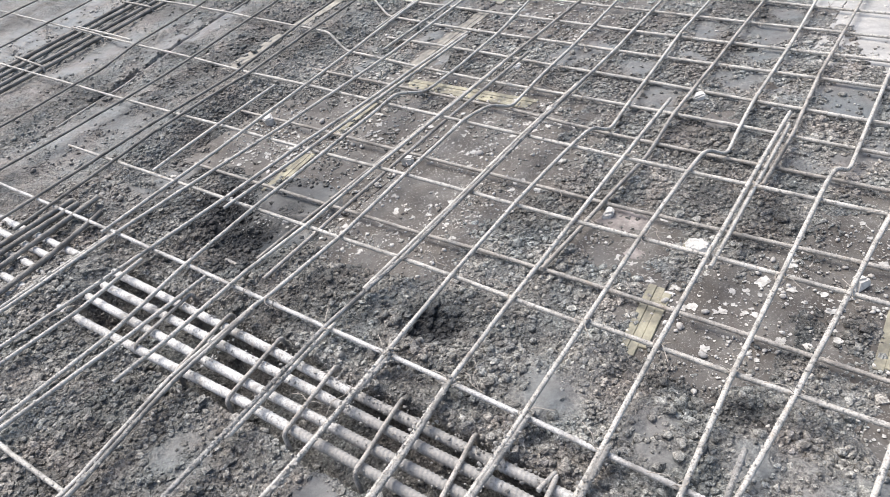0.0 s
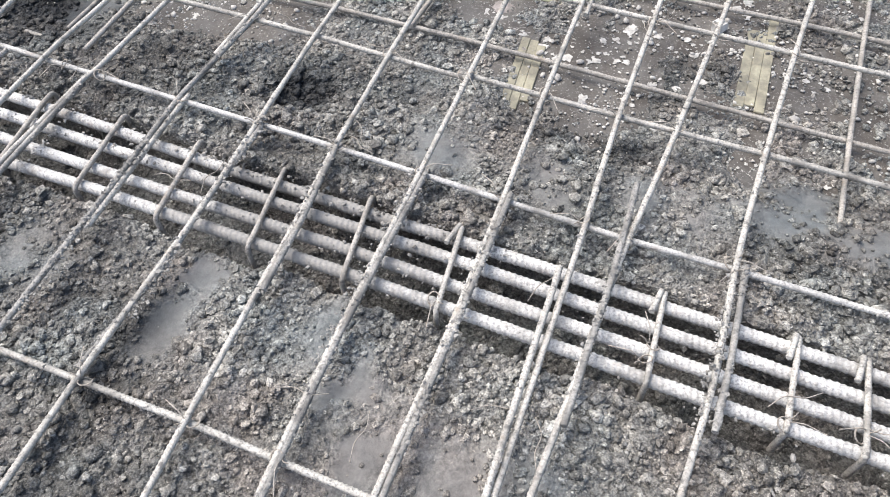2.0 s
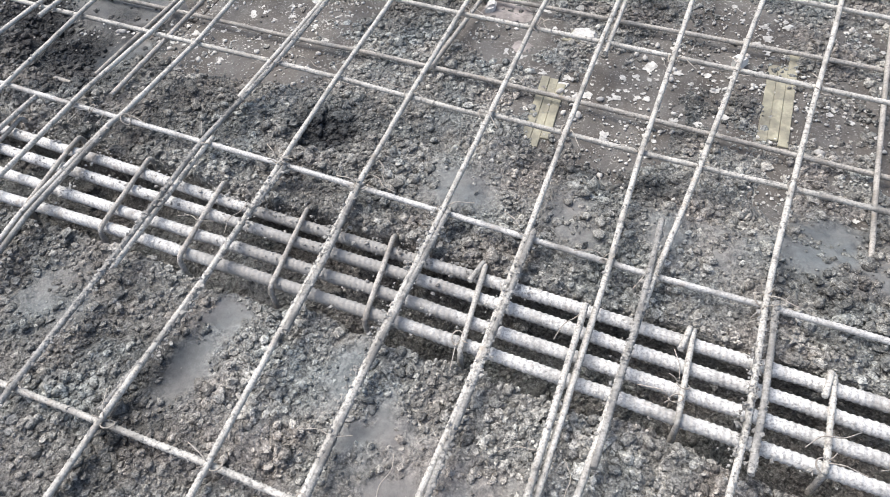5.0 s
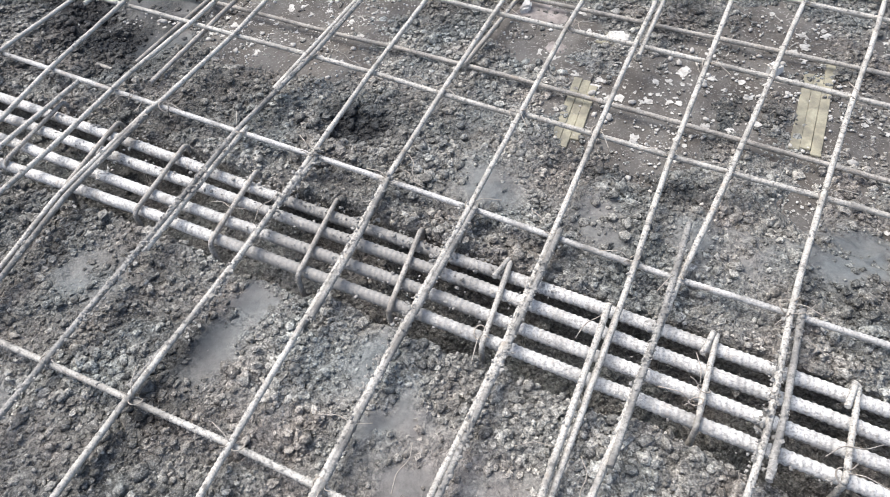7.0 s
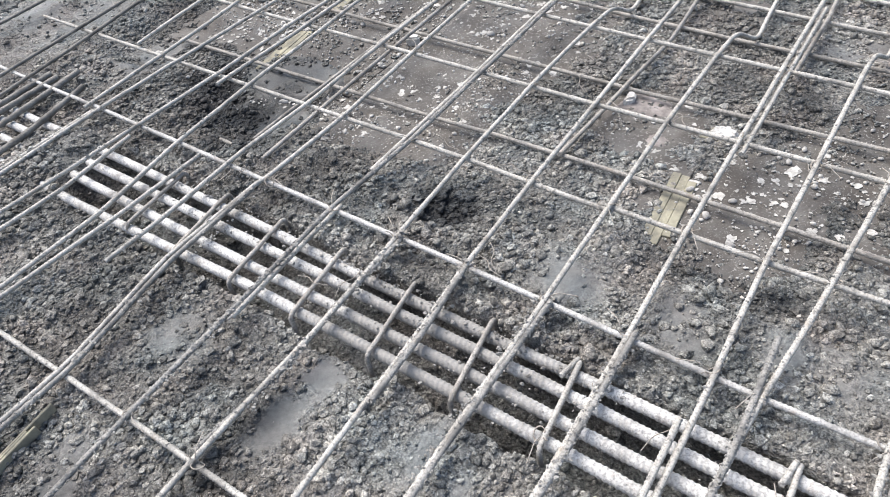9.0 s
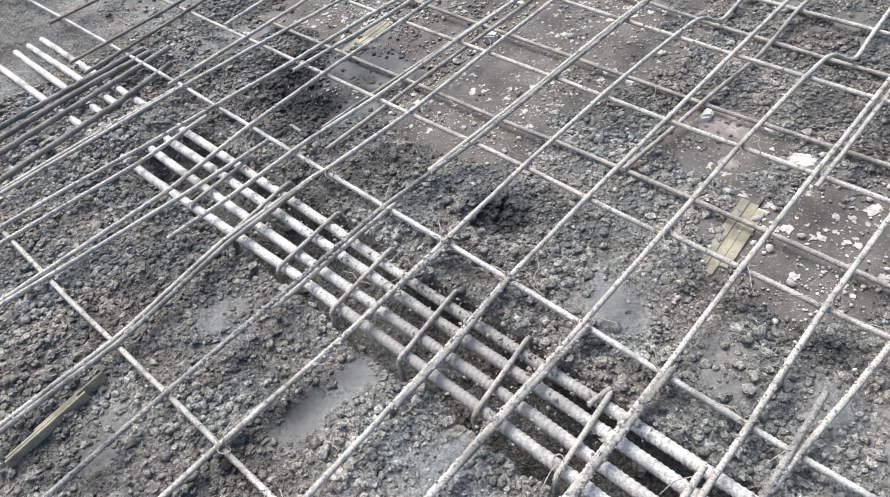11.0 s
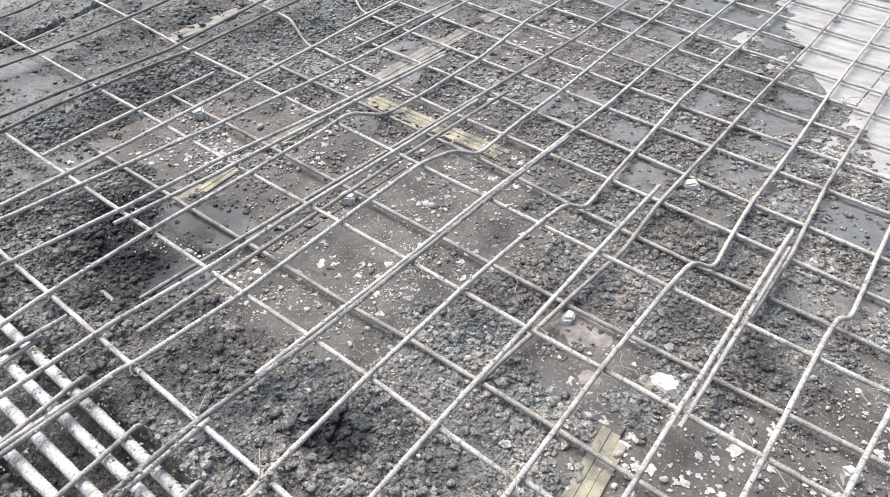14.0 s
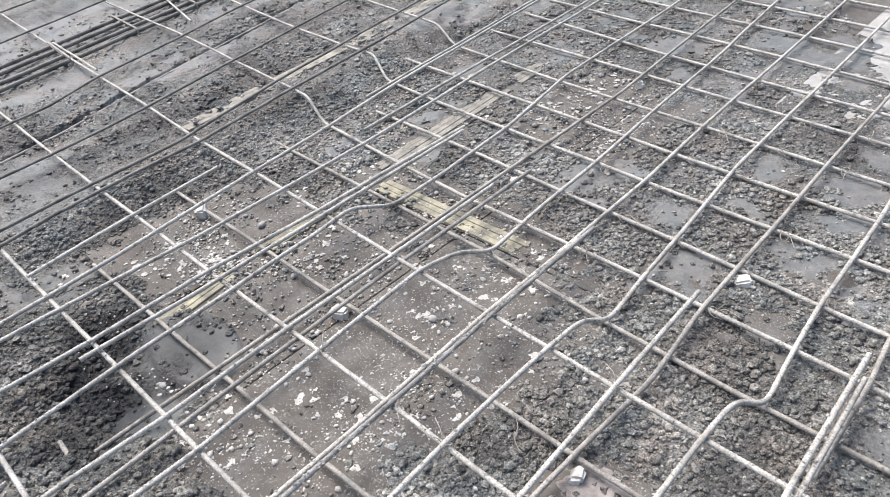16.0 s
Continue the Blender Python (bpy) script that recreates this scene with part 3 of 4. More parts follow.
along([(-5.544, 0.640), (-3.490, 0.515), (-2.780, 0.480), (-2.140, 0.445), (-1.670, 0.413), (-1.140, 0.398), (-0.670, 0.378), (-0.030, 0.354), (0.370, 0.340), (0.770, 0.332), (1.35, 0.32), (2.0, 0.30)], CROSS, CLEAN, group=ACROSS)
along([(-3.49, 0.535), (-2.80, 0.497)], CROSS + 0.012, LAP, group=ACROSS)


def cranked_across(rows, top, foot, far):
    pts = [(x, y, CROSS) for x, y in rows] + [(*top, CROSS), (*foot, UNDER)] + [(x, y, UNDER) for x, y in far]
    return bar("rebar", pts, R, M_BAR, BENT, "bent bars", rad=0.035)


cranked_across([(-5.64, 1.30), (-3.96, 1.06), (-2.89, 1.01), (-2.25, 0.96), (-1.70, 0.92)], (-1.56, 0.905), (-1.42, 0.865), [(-1.23, 0.848), (-0.96, 0.822), (-0.50, 0.785), (0.19, 0.768), (0.590, 0.750), (0.94, 0.73), (1.88, 0.70)])
cranked_across([(-5.67, 1.85), (-3.28, 1.50), (-2.44, 1.40), (-1.92, 1.36)], (-1.65, 1.355), (-1.50, 1.290), [(-1.18, 1.258), (-0.82, 1.235), (-0.31, 1.205), (0.09, 1.185), (0.55, 1.168), (1.85, 1.11)])
cranked_across([(-5.75, 2.40), (-3.00, 1.93), (-1.83, 1.80)], (-1.64, 1.775), (-1.50, 1.74), [(-0.81, 1.660), (-0.34, 1.63), (0.33, 1.585), (0.69, 1.565), (1.55, 1.52)])
along([(-3.733, 1.322), (-2.983, 1.135)], CROSS + 0.012, LAP, group=ACROSS)

# Bars across the slab, lower layer
UNDERS = "lower bars across the slab"
along([(-0.611, -0.599), (-0.338, -0.605)], UNDER + 0.012, DULL, M_LOW, UNDERS)
along([(-1.30, -0.212), (-0.75, -0.208), (-0.06, -0.198), (0.18, -0.188), (0.53, -0.185), (0.973, -0.188), (1.501, -0.197), (2.1, -0.195)], UNDER, DULL, M_LOW, UNDERS)
along([(-2.0, 0.200), (-0.79, 0.190), (-0.07, 0.182), (0.43, 0.172), (1.0, 0.185), (1.494, 0.189), (2.0, 0.20)], UNDER, DULL, M_LOW, UNDERS)
along([(-2.191, 0.690), (-1.510, 0.650), (-0.68, 0.618), (-0.26, 0.605), (0.19, 0.566), (0.55, 0.547), (0.95, 0.54), (1.88, 0.52)], UNDER, DULL, M_LOW, UNDERS)
along([(-1.30, 1.055), (-0.63, 1.022), (-0.20, 0.988), (0.14, 0.970), (0.59, 0.935), (0.89, 0.915), (1.88, 0.86)], UNDER, CLEAN, group=UNDERS)
along([(-1.60, 1.50), (-1.02, 1.46), (-0.53, 1.428), (-0.12, 1.395), (0.33, 1.372), (0.73, 1.36), (1.63, 1.32)], UNDER, CLEAN, group=UNDERS)
along([(-2.40, 2.06), (-1.47, 1.965), (-0.80, 1.905), (-0.09, 1.848), (0.31, 1.82), (0.62, 1.79), (1.47, 1.73)], UNDER, CLEAN, group=UNDERS)
along([(-2.40, 2.36), (-1.34, 2.205), (-0.67, 2.112), (-0.15, 2.055), (0.29, 2.012), (0.53, 1.99), (1.37, 1.93)], UNDER, CLEAN, group=UNDERS)
for k in range(9):
    y = 2.38 + 0.235 * k
    along([(-2.4, y + 0.16), (-0.98, y), (-0.17, y - 0.085), (0.49, y - 0.165), (1.25, y - 0.21)], UNDER, CLEAN, group=UNDERS)

# Bars along the slab, lower layer
for rows in ([(-1.42, 1.1), (-1.52, 2.4), (-1.70, 4.4)], [(-1.20, 0.9), (-1.24, 2.4), (-1.36, 4.4)], [(-0.500, -0.55), (-0.505, 0.89), (-0.51, 1.68), (-0.57, 2.44), (-0.70, 4.4)],
                 [(-0.075, 0.70), (-0.08, 1.18), (-0.11, 1.61), (-0.13, 2.2), (-0.22, 4.4)], [(0.380, -0.20), (0.390, 0.16), (0.400, 0.45), (0.368, 0.74), (0.36, 1.01), (0.34, 1.6), (0.32, 2.3), (0.22, 4.4)],
                 [(0.790, 0.42), (0.78, 0.74), (0.74, 1.15), (0.72, 1.6), (0.68, 2.4), (0.6, 4.2)], [(1.14, 0.42), (1.10, 1.1), (1.06, 2.2)]):
    along(rows, LOW, DULL if rows[0][1] < 0.5 else CLEAN, M_LOW if rows[0][1] < 0.5 else M_BAR, "lower bars along the slab")

# ---- beam ----
BEAM = "thick ribbed beam bar whitened by cement"
for rows in ([(-2.05, -1.07), (-1.633, -1.060), (-0.767, -1.035), (0.010, -0.997), (0.58, -0.984), (1.10, -0.975), (1.684, -0.973), (2.320, -0.967)], [(-2.05, -0.98), (-1.633, -0.974), (-0.794, -0.959), (0.031, -0.944), (0.759, -0.926), (1.400, -0.921), (1.683, -0.920), (2.318, -0.917)],
             [(-2.05, -0.92), (-1.633, -0.909), (-0.690, -0.895), (0.013, -0.880), (0.710, -0.872), (1.400, -0.868), (1.682, -0.868), (2.317, -0.866)], [(-2.05, -0.86), (-1.633, -0.855), (-0.488, -0.835), (0.312, -0.832), (0.684, -0.828), (1.11, -0.815), (1.630, -0.812), (2.315, -0.81)]):
    bar("beam_bar", [(x, y, 0.064) for x, y in rows], 0.0122, M_BEAM, BEAM, "beam bars", seg=14, rib=0.13, per=5, lump=0.11, sway=0.004, pitch=0.0125)
DARK = "dark ribbed beam bar under a crust of mud"
for rows in ([(-1.28, -1.40), (-1.32, -1.07), (-1.36, -0.71), (-1.38, -0.60)], [(-1.13, -1.40), (-1.17, -1.13), (-1.19, -0.93), (-1.26, -0.66)], [(-1.46, -1.40), (-1.47, -1.01), (-1.47, -0.66)], [(-1.38, -1.30), (-1.41, -1.00), (-1.42, -0.66)]):
    bar("beam_bar", [(x, y, 0.090) for x, y in rows], 0.0095, M_DARK, DARK, "crossing beam bars", seg=10, rib=0.12, lump=0.25)
for x in (-3.12, -3.22, -3.36, -3.46):
    bar("beam_bar", [(x + 0.10, -0.6, 0.085), (x - 0.06, 0.6, 0.085), (x - 0.56, 4.2, 0.085)], 0.011, M_DARK, "thick ribbed bar of the second beam", "second beam bars", seg=10, per=3, rib=0.13)


def stirrup(x0, y0, x1, y1, z, drop, hook):
    """A bent link laid over the beam bars, turned down at both ends."""
    pts = [(x0, y0 + 0.012, z - drop), (x0, y0 + 0.012, z), (x1, y1 - 0.014, z), (x1, y1 - 0.016, z - drop)]
    ob = bar("stirrup", pts, 0.0052, M_BAR if hook else M_LOW, "thin steel stirrup wrapped over the beam bars", "stirrups", rad=0.016, lump=0.2)
    if hook:
        a, b = Vector((x0 - 0.008, y0 + 0.010, z - 0.03)), Vector((x0 - 0.016, y0 - 0.050, z + 0.006))
        me = bar_mesh("hook", [tuple(a), (x0 - 0.009, y0 + 0.010, z + 0.002), tuple(b)], 0.0052, 0.009, M_BAR, 7, rad=0.01)
        h = tagged(new("hook", me), "bent hook at the end of the stirrup")
        h.parent = ob
    return ob


for n, (x0, x1) in enumerate([(-0.52, -0.49), (-0.32, -0.28), (-0.10, -0.063), (0.121, 0.157), (0.347, 0.387), (0.564, 0.603), (0.778, 0.810), (1.201, 1.216), (1.452, 1.459), (1.569, 1.584), (1.686, 1.683)]):
    stirrup(x0 + 0.008, -0.806, x1 + 0.008, -1.012 + 0.025 * max(0, x0), 0.0855, 0.09, n > 5)
for k in range(10):
    y = 0.10 + 0.42 * k
    bar("stirrup", [(-3.48 - 0.137 * y, y, 0.02), (-3.48 - 0.137 * y, y, 0.103), (-3.08 - 0.137 * y, y - 0.03, 0.103), (-3.08 - 0.137 * y, y - 0.03, 0.02)], 0.006, M_LOW, "dark stirrup of the second beam", "second beam stirrups", rad=0.02)

# ---- tie wires ----


def tie_wire():
    rnd = random.Random(5)
    th = [k * 0.42 for k in range(32)]
    pts = [(0.0125 * math.cos(a) * (1 if k < 16 else 0.9), 0.011 * math.sin(a), -0.010 + 0.022 * abs(math.sin(a / 2 + 0.6))) for k, a in enumerate(th)]
    pts += [(0.018, 0.004, 0.014), (0.030, 0.010, 0.020)]
    me = bar_mesh("tie_wire", pts, 0.0012, 0.004, M_WIRE, 3, seg=5, rib=0, per=1, sway=0, rad=0.003)
    ob = tagged(new("tie_wire", me), "thin rusty tie wire knotted round two bars", "tie wire", "tie wires")
    me = bar_mesh("wire_end", [(0.010, 0.0, 0.008), (0.024, -0.014, 0.024), (0.058, -0.040, 0.012)], 0.0011, 0.004, M_WIRE, 4, seg=5, rib=0, per=1, sway=0, rad=0.008)
    tagged(new("wire_end", me), "loose sticking-out end of wire").parent = ob
    return ob


KNOTS = [(0.071, -1.401), (0.290, -1.391), (0.521, -1.380), (0.688, -1.375), (0.025, -0.716), (0.237, -0.713), (0.453, -0.711), (0.649, -0.709), (0.836, -0.706), (1.013, -0.703), (1.102, -0.700),
         (1.307, -0.696), (1.655, -0.684), (-0.221, -0.718), (-0.332, -0.719), (0.028, -0.389), (0.413, -0.391), (0.614, -0.393), (0.817, -0.380), (0.994, -0.382), (1.133, -0.383), (1.320, -0.383),
         (0.015, -0.016), (0.192, -0.019), (0.411, -0.024), (0.619, -0.032), (0.805, -0.038), (0.986, -0.046), (1.161, -0.049), (1.348, -0.056), (0.787, 0.316), (0.388, 0.342), (1.165, 0.308), (-0.249, -0.013), (-0.702, -0.010)]
first = tie_wire()
rnd = random.Random(11)
first.matrix_world = pose(*KNOTS[0], 0.099, 0, 0, 30)
for x, y in KNOTS[1:]:
    copy_thing(first, pose(x, y, 0.099, 0, 0, rnd.uniform(0, 360)))
for x in (-0.45, -0.24, -0.03, 0.18, 0.395, 0.61, 0.75, 0.96):
    for y in (0.77, 0.975, 1.17, 1.38, 1.59, 1.80):
        if rnd.random() < 0.75:
            copy_thing(first, pose(x, y - 0.04 * x, 0.027, 0, 0, rnd.uniform(0, 360)))
for n, x in enumerate((0.80, 1.21, 1.216, 1.458, 1.58, 1.685)):
    copy_thing(first, pose(x, -0.98 + 0.03 * (n % 3), 0.082, 0, 0, rnd.uniform(0, 360)))

# Loose ends of wire


def wire_offcut():
    me = bar_mesh("wire_offcut", [(-0.045, 0, 0), (-0.01, 0.008, 0.006), (0.02, -0.004, 0.009), (0.055, 0.010, 0.002)], 0.0011, 0.004, M_WIRE, 5, seg=5, rib=0, per=1, sway=0, rad=0.012)
    return tagged(new("wire_offcut", me), "thin bent offcut of tie wire", "wire", "wire offcuts")


bit = wire_offcut()
OFFCUTS = [(0.662, -1.258, 0.10), (0.802, -1.288, 0.09), (1.088, -1.188, 0.10), (0.997, -1.148, 0.09), (0.473, -0.657, 0.10), (0.482, -0.686, 0.10), (0.850, -0.891, 0.085), (0.989, -0.871, 0.085), (1.327, -0.716, 0.105), (1.368, -0.755, 0.085),
           (1.471, -0.921, 0.085), (1.593, -0.942, 0.085), (0.063, -0.305, 0.04), (0.313, -0.306, 0.04), (0.131, -0.921, 0.085), (0.212, -0.872, 0.085), (-0.287, -0.697, 0.09), (0.605, 0.085, 0.03), (0.952, 0.031, 0.03), (0.246, 0.138, 0.03)]
bit.matrix_world = pose(*OFFCUTS[0], 0, 0, 10)
for x, y, z in OFFCUTS[1:]:
    copy_thing(bit, pose(x, y, z, rnd.uniform(-15, 15), rnd.uniform(-15, 15), rnd.uniform(0, 360)))

# ---- boards ----


def panel(x0, x1, y0, y1, mat, label, z=0.0):
    bm = bmesh.new()
    slab_box(bm, x0, x1, y0, y1, z - 0.018, z)
    bmesh.ops.bevel(bm, geom=bm.edges[:], offset=0.002, segments=1, affect="EDGES")
    return tagged(part("formwork_panel", bm, mat, None, label), category="panel", group="formwork panels")


random.seed(4)
BROWN = "brown stained plywood formwork panel under scattered concrete"
for x0, x1 in ((-2.1, -0.915), (-0.915, -0.42), (-0.42, 0.710), (0.710, 1.258), (1.258, 2.6)):
    for y0, y1 in ((-0.20 if x1 < 0 else -0.46, 0.655), (0.660, 1.85), (1.858, 4.4)):
        panel(x0 + 0.003, x1 - 0.003, y0, y1, M_PLY, BROWN, random.uniform(-0.002, 0.002))
# Wet panels, pale from painted sky reflection
PALE = "wet plywood formwork panel, reflected sky painted as its pale colour"
for x0, x1, y0, y1 in ((0.0, 0.64, 1.85, 3.05), (0.644, 1.218, 1.30, 2.366), (0.644, 1.218, 2.37, 3.59), (1.222, 2.44, 1.60, 2.80)):
    panel(x0, x1, y0, y1, M_PALE, PALE, 0.004 + random.uniform(0, 0.0015))


def timber(pts, width, label, z=0.003, mat=None):
    """A weathered batten in the joint of the panels: a few long fibres of uneven height."""
    a, b = Vector((*pts[0], 0)), Vector((*pts[1], 0))
    d = (b - a).normalized()
    n = Vector((-d.y, d.x, 0))
    rnd = random.Random(int(abs(a.x) * 977 + abs(a.y) * 331))
    base = new("timber_batten")
    base.location = (*((a + b) / 2).xy, z)
    k = 3
    for i in range(k):
        o = (i - k / 2 + 0.5) * width / k
        s0, s1 = rnd.uniform(0, 0.09), rnd.uniform(0, 0.09)
        c = n * o + d * (s0 - s1) / 2
        bm = bmesh.new()
        m = Matrix.Translation((c.x, c.y, -0.012 + rnd.uniform(0, 0.003))) @ Matrix.Rotation(math.atan2(d.y, d.x) + rnd.uniform(-0.006, 0.006), 4, "Z") @ Matrix.Diagonal(((b - a).length - s0 - s1, width / k * 0.99, 0.026, 1))
        bmesh.ops.create_cube(bm, size=1, matrix=m)
        bmesh.ops.bevel(bm, geom=bm.edges[:], offset=0.0015, segments=1, affect="EDGES")
        part("slat", bm, mat or M_TIMBER, base, "weathered split strip of timber")
    return tagged(base, label, "timber", "timber battens")


WOOD = "weathered yellowish timber batten set between panels"
PLANK = "beige weathered plank showing through the concrete"
timber([(0.735, -0.40), (0.694, -0.07)], 0.070, WOOD)
timber([(0.690, 0.03), (0.684, 0.15)], 0.055, WOOD)
timber([(1.272, -0.20), (1.246, 0.23)], 0.074, WOOD)
timber([(-0.838, -0.26), (-0.895, 0.14)], 0.062, WOOD)
timber([(-0.897, 0.17), (-0.915, 0.60)], 0.062, WOOD)
timber([(-0.90, 0.700), (-0.16, 0.700)], 0.072, WOOD)
timber([(-0.955, 0.76), (-1.000, 1.55)], 0.080, PLANK, mat=M_PLANK)
timber([(-1.003, 1.57), (-1.060, 2.70)], 0.080, PLANK, mat=M_PLANK)
timber([(-1.87, 0.40), (-1.99, 2.25)], 0.085, PLANK, 0.058, M_PLANK)
timber([(-0.090, -1.73), (-0.128, -1.47)], 0.020, "split yellow cane lying in the wet concrete", 0.082)

# ---- cover blocks ----


def cover_block(x, y, z, turn, s, rnd):
    bm = bmesh.new()
    bmesh.ops.create_cube(bm, size=s)
    for v in bm.verts:
        v.co += Vector((rnd.uniform(-1, 1), rnd.uniform(-1, 1), rnd.uniform(-1, 1))) * s * 0.30
    bmesh.ops.bevel(bm, geom=bm.edges[:], offset=s * 0.17, segments=2, affect="EDGES")
    bmesh.ops.subdivide_edges(bm, edges=bm.edges[:], cuts=1)
    for v in bm.verts:
        v.co += v.co.normalized() * s * 0.10 * (noise.noise(v.co * 70 + Vector((x, y, 0)) * 9))
    ob = part("cover_block", bm, M_BLOCK, None, "small whitish mortar spacer under the bars")
    ob.matrix_world = pose(x, y, z + s * 0.30, rnd.uniform(-8, 8), rnd.uniform(-8, 8), turn)
    return tagged(ob, category="spacer", group="spacer blocks")


rnd = random.Random(3)
for x, y in ((-0.43, 0.16), (-1.27, 0.18), (-1.79, 0.62), (-2.24, 1.08), (-0.46, 0.97), (-1.50, 1.94), (0.39, 0.92), (0.42, 0.14), (-0.51, 1.82), (0.31, 2.65), (1.14, 0.12), (1.08, 0.90)):
    cover_block(x, y, 0.0, rnd.uniform(0, 90), rnd.uniform(0.032, 0.042), rnd)

# Red dust
bm = bmesh.new()
ring = [bm.verts.new((1.225 + (0.062 + 0.010 * math.sin(3 * a) + 0.008 * math.sin(7 * a)) * math.cos(a), 0.81 + (0.055 + 0.012 * math.sin(5 * a)) * math.sin(a), 0.002 + 0.002 * math.sin(2 * a))) for a in [k * math.pi / 18 for k in range(36)]]
top = bmesh.ops.extrude_face_region(bm, geom=[bm.faces.new(ring)])
for v in top["geom"]:
    if isinstance(v, bmesh.types.BMVert):
        v.co.z += 0.006
        v.co.xy = Vector((1.225, 0.81)) + (v.co.xy - Vector((1.225, 0.81))) * 0.9
tagged(part("brick_fragment", bm, M_PINK), "pinkish crushed brick patch on the boards", "brick")


def smear(x, y, rx, ry, high, mat, label, seed):
    """A low ragged lump of mortar pressed on the boards."""
    rnd = random.Random(seed)
    bm = bmesh.new()
    turns = [(k * math.pi / 16, 1 + 0.30 * noise.noise(Vector((math.cos(k * math.pi / 16) * 1.6, math.sin(k * math.pi / 16) * 1.6, seed))) + rnd.uniform(-0.10, 0.10)) for k in range(32)]
    rings = []
    for part_of, z in ((1.0, -0.004), (0.96, 0.002), (0.75, high), (0.4, high * 1.1)):
        rings.append([bm.verts.new((x + rx * w * part_of * math.cos(a), y + ry * w * part_of * math.sin(a), z + rnd.uniform(-0.15, 0.15) * high)) for a, w in turns])
    for lo, hi in zip(rings, rings[1:]):
        for k in range(32):
            bm.faces.new((lo[k], lo[(k + 1) % 32], hi[(k + 1) % 32], hi[k]))
    bm.faces.new(rings[-1])
    bm.faces.new(rings[0][::-1])
    return tagged(part("mortar_smear", bm, mat, None, label), category="mortar", group="mortar smears")


smear(0.715, 0.109, 0.040, 0.030, 0.014, M_LIME, "whitish lump of mortar on the batten end", 3)
smear(0.460, 0.141, 0.085, 0.060, 0.005, M_BLUSH, "pinkish mortar smear round a spacer", 5)
smear(0.566, 0.007, 0.035, 0.025, 0.004, M_BLUSH, "pinkish mortar smear on the boards", 8)

# ---- clods, pebbles and splashes ----


def ico(level):
    bm = bmesh.new()
    bmesh.ops.create_icosphere(bm, subdivisions=level, radius=1)
    v = np.array([tuple(p.co) for p in bm.verts])
    f = np.array([[p.index for p in q.verts] for q in bm.faces])
    bm.free()
    return v, f


def scatter(name, x, y, z, r, flat, level, mat, label, category, seed, jag=0.28):
    """Many irregular lumps in one mesh."""
    rs = np.random.RandomState(seed)
    v, f = ico(level)
    n, k = len(x), len(v)
    shape = v[None] * (1 + jag * rs.randn(n, k, 1)).clip(0.5, 1.6)
    a = rs.rand(n) * 6.283
    ca, sa = np.cos(a)[:, None], np.sin(a)[:, None]
    wide = rs.uniform(0.75, 1.35, (n, 1))
    px, py = shape[..., 0] * wide, shape[..., 1]
    co = np.stack([px * ca - py * sa, px * sa + py * ca, shape[..., 2] * np.reshape(flat, (-1, 1))], -1) * r[:, None, None]
    co += np.stack([x, y, z], -1)[:, None]
    faces = (f[None] + (np.arange(n) * k)[:, None, None]).reshape(-1, 3)
    me = bpy.data.meshes.new(name)
    me.vertices.add(n * k), me.loops.add(faces.size), me.polygons.add(len(faces))
    me.vertices.foreach_set("co", co.ravel())
    me.loops.foreach_set("vertex_index", faces.ravel())
    me.polygons.foreach_set("loop_start", np.arange(0, faces.size, 3))
    me.polygons.foreach_set("use_smooth", np.repeat((rs.rand(n) < 0.5) & (mat == M_CLOD) | (jag < 0.2), len(f)))
    # The same wetness and painted shade on the lumps
    dm = me.attributes.new("damp_shade", "FLOAT", "POINT")
    dm.data.foreach_set("value", np.repeat(np.clip(spots(x, y, DAMP_SHADE) * (0.5 + fbm(x, y, 0.1, 71, 3)), 0, 1), k))
    me.materials.append(mat)
    me.update(calc_edges=True)
    return tagged(new(name, me), label, category, kind="stuff")


rs = np.random.RandomState(77)


def sown(n, x0, x1, y0, y1, chance):
    x, y = rs.uniform(x0, x1, n), rs.uniform(y0, y1, n)
    keep = rs.rand(n) < chance(x, y)
    return x[keep], y[keep]


def crumbly(x, y):
    pool = np.clip(pools(x, y) * 1.5, 0, 1)
    patch = step(0.36, 0.58, fbm(x, y, 0.16, 91, 3))
    return np.clip(cover(x, y) ** 1.5 * (1 - 0.92 * pool) * (0.36 + 0.64 * patch) * (1 - 0.75 * trench(x, y)), 0, 1)


x, y = sown(105000, -1.7, 2.0, -1.78, 1.5, crumbly)
r = np.clip(rs.lognormal(math.log(0.0050), 0.45, len(x)), 0.0022, 0.013)
scatter("concrete_crumbs", x, y, height(x, y) + 0.2 * r, r, rs.uniform(0.45, 0.9, len(x)), 1, M_CLOD, "dark grey crumbs of fresh concrete", "concrete", 1, 0.24)
x, y = sown(17000, -1.7, 2.0, -1.78, 1.5, lambda x, y: crumbly(x, y) * (0.25 + 0.75 * np.maximum(np.maximum(spots(x, y, PIT) * 1.4, spots(x, y, [(0.1, -1.45, 0.5, 0.30, 0.9)])), step(0.45, 0.7, fbm(x, y, 0.25, 95, 2)))))
r = np.clip(rs.lognormal(math.log(0.0082), 0.30, len(x)), 0.0055, 0.015)
scatter("concrete_clods", x, y, height(x, y) + 0.15 * r, r, rs.uniform(0.45, 0.75, len(x)), 2, M_CLOD, "dark grey clods of fresh concrete with gravel", "concrete", 2, 0.24)
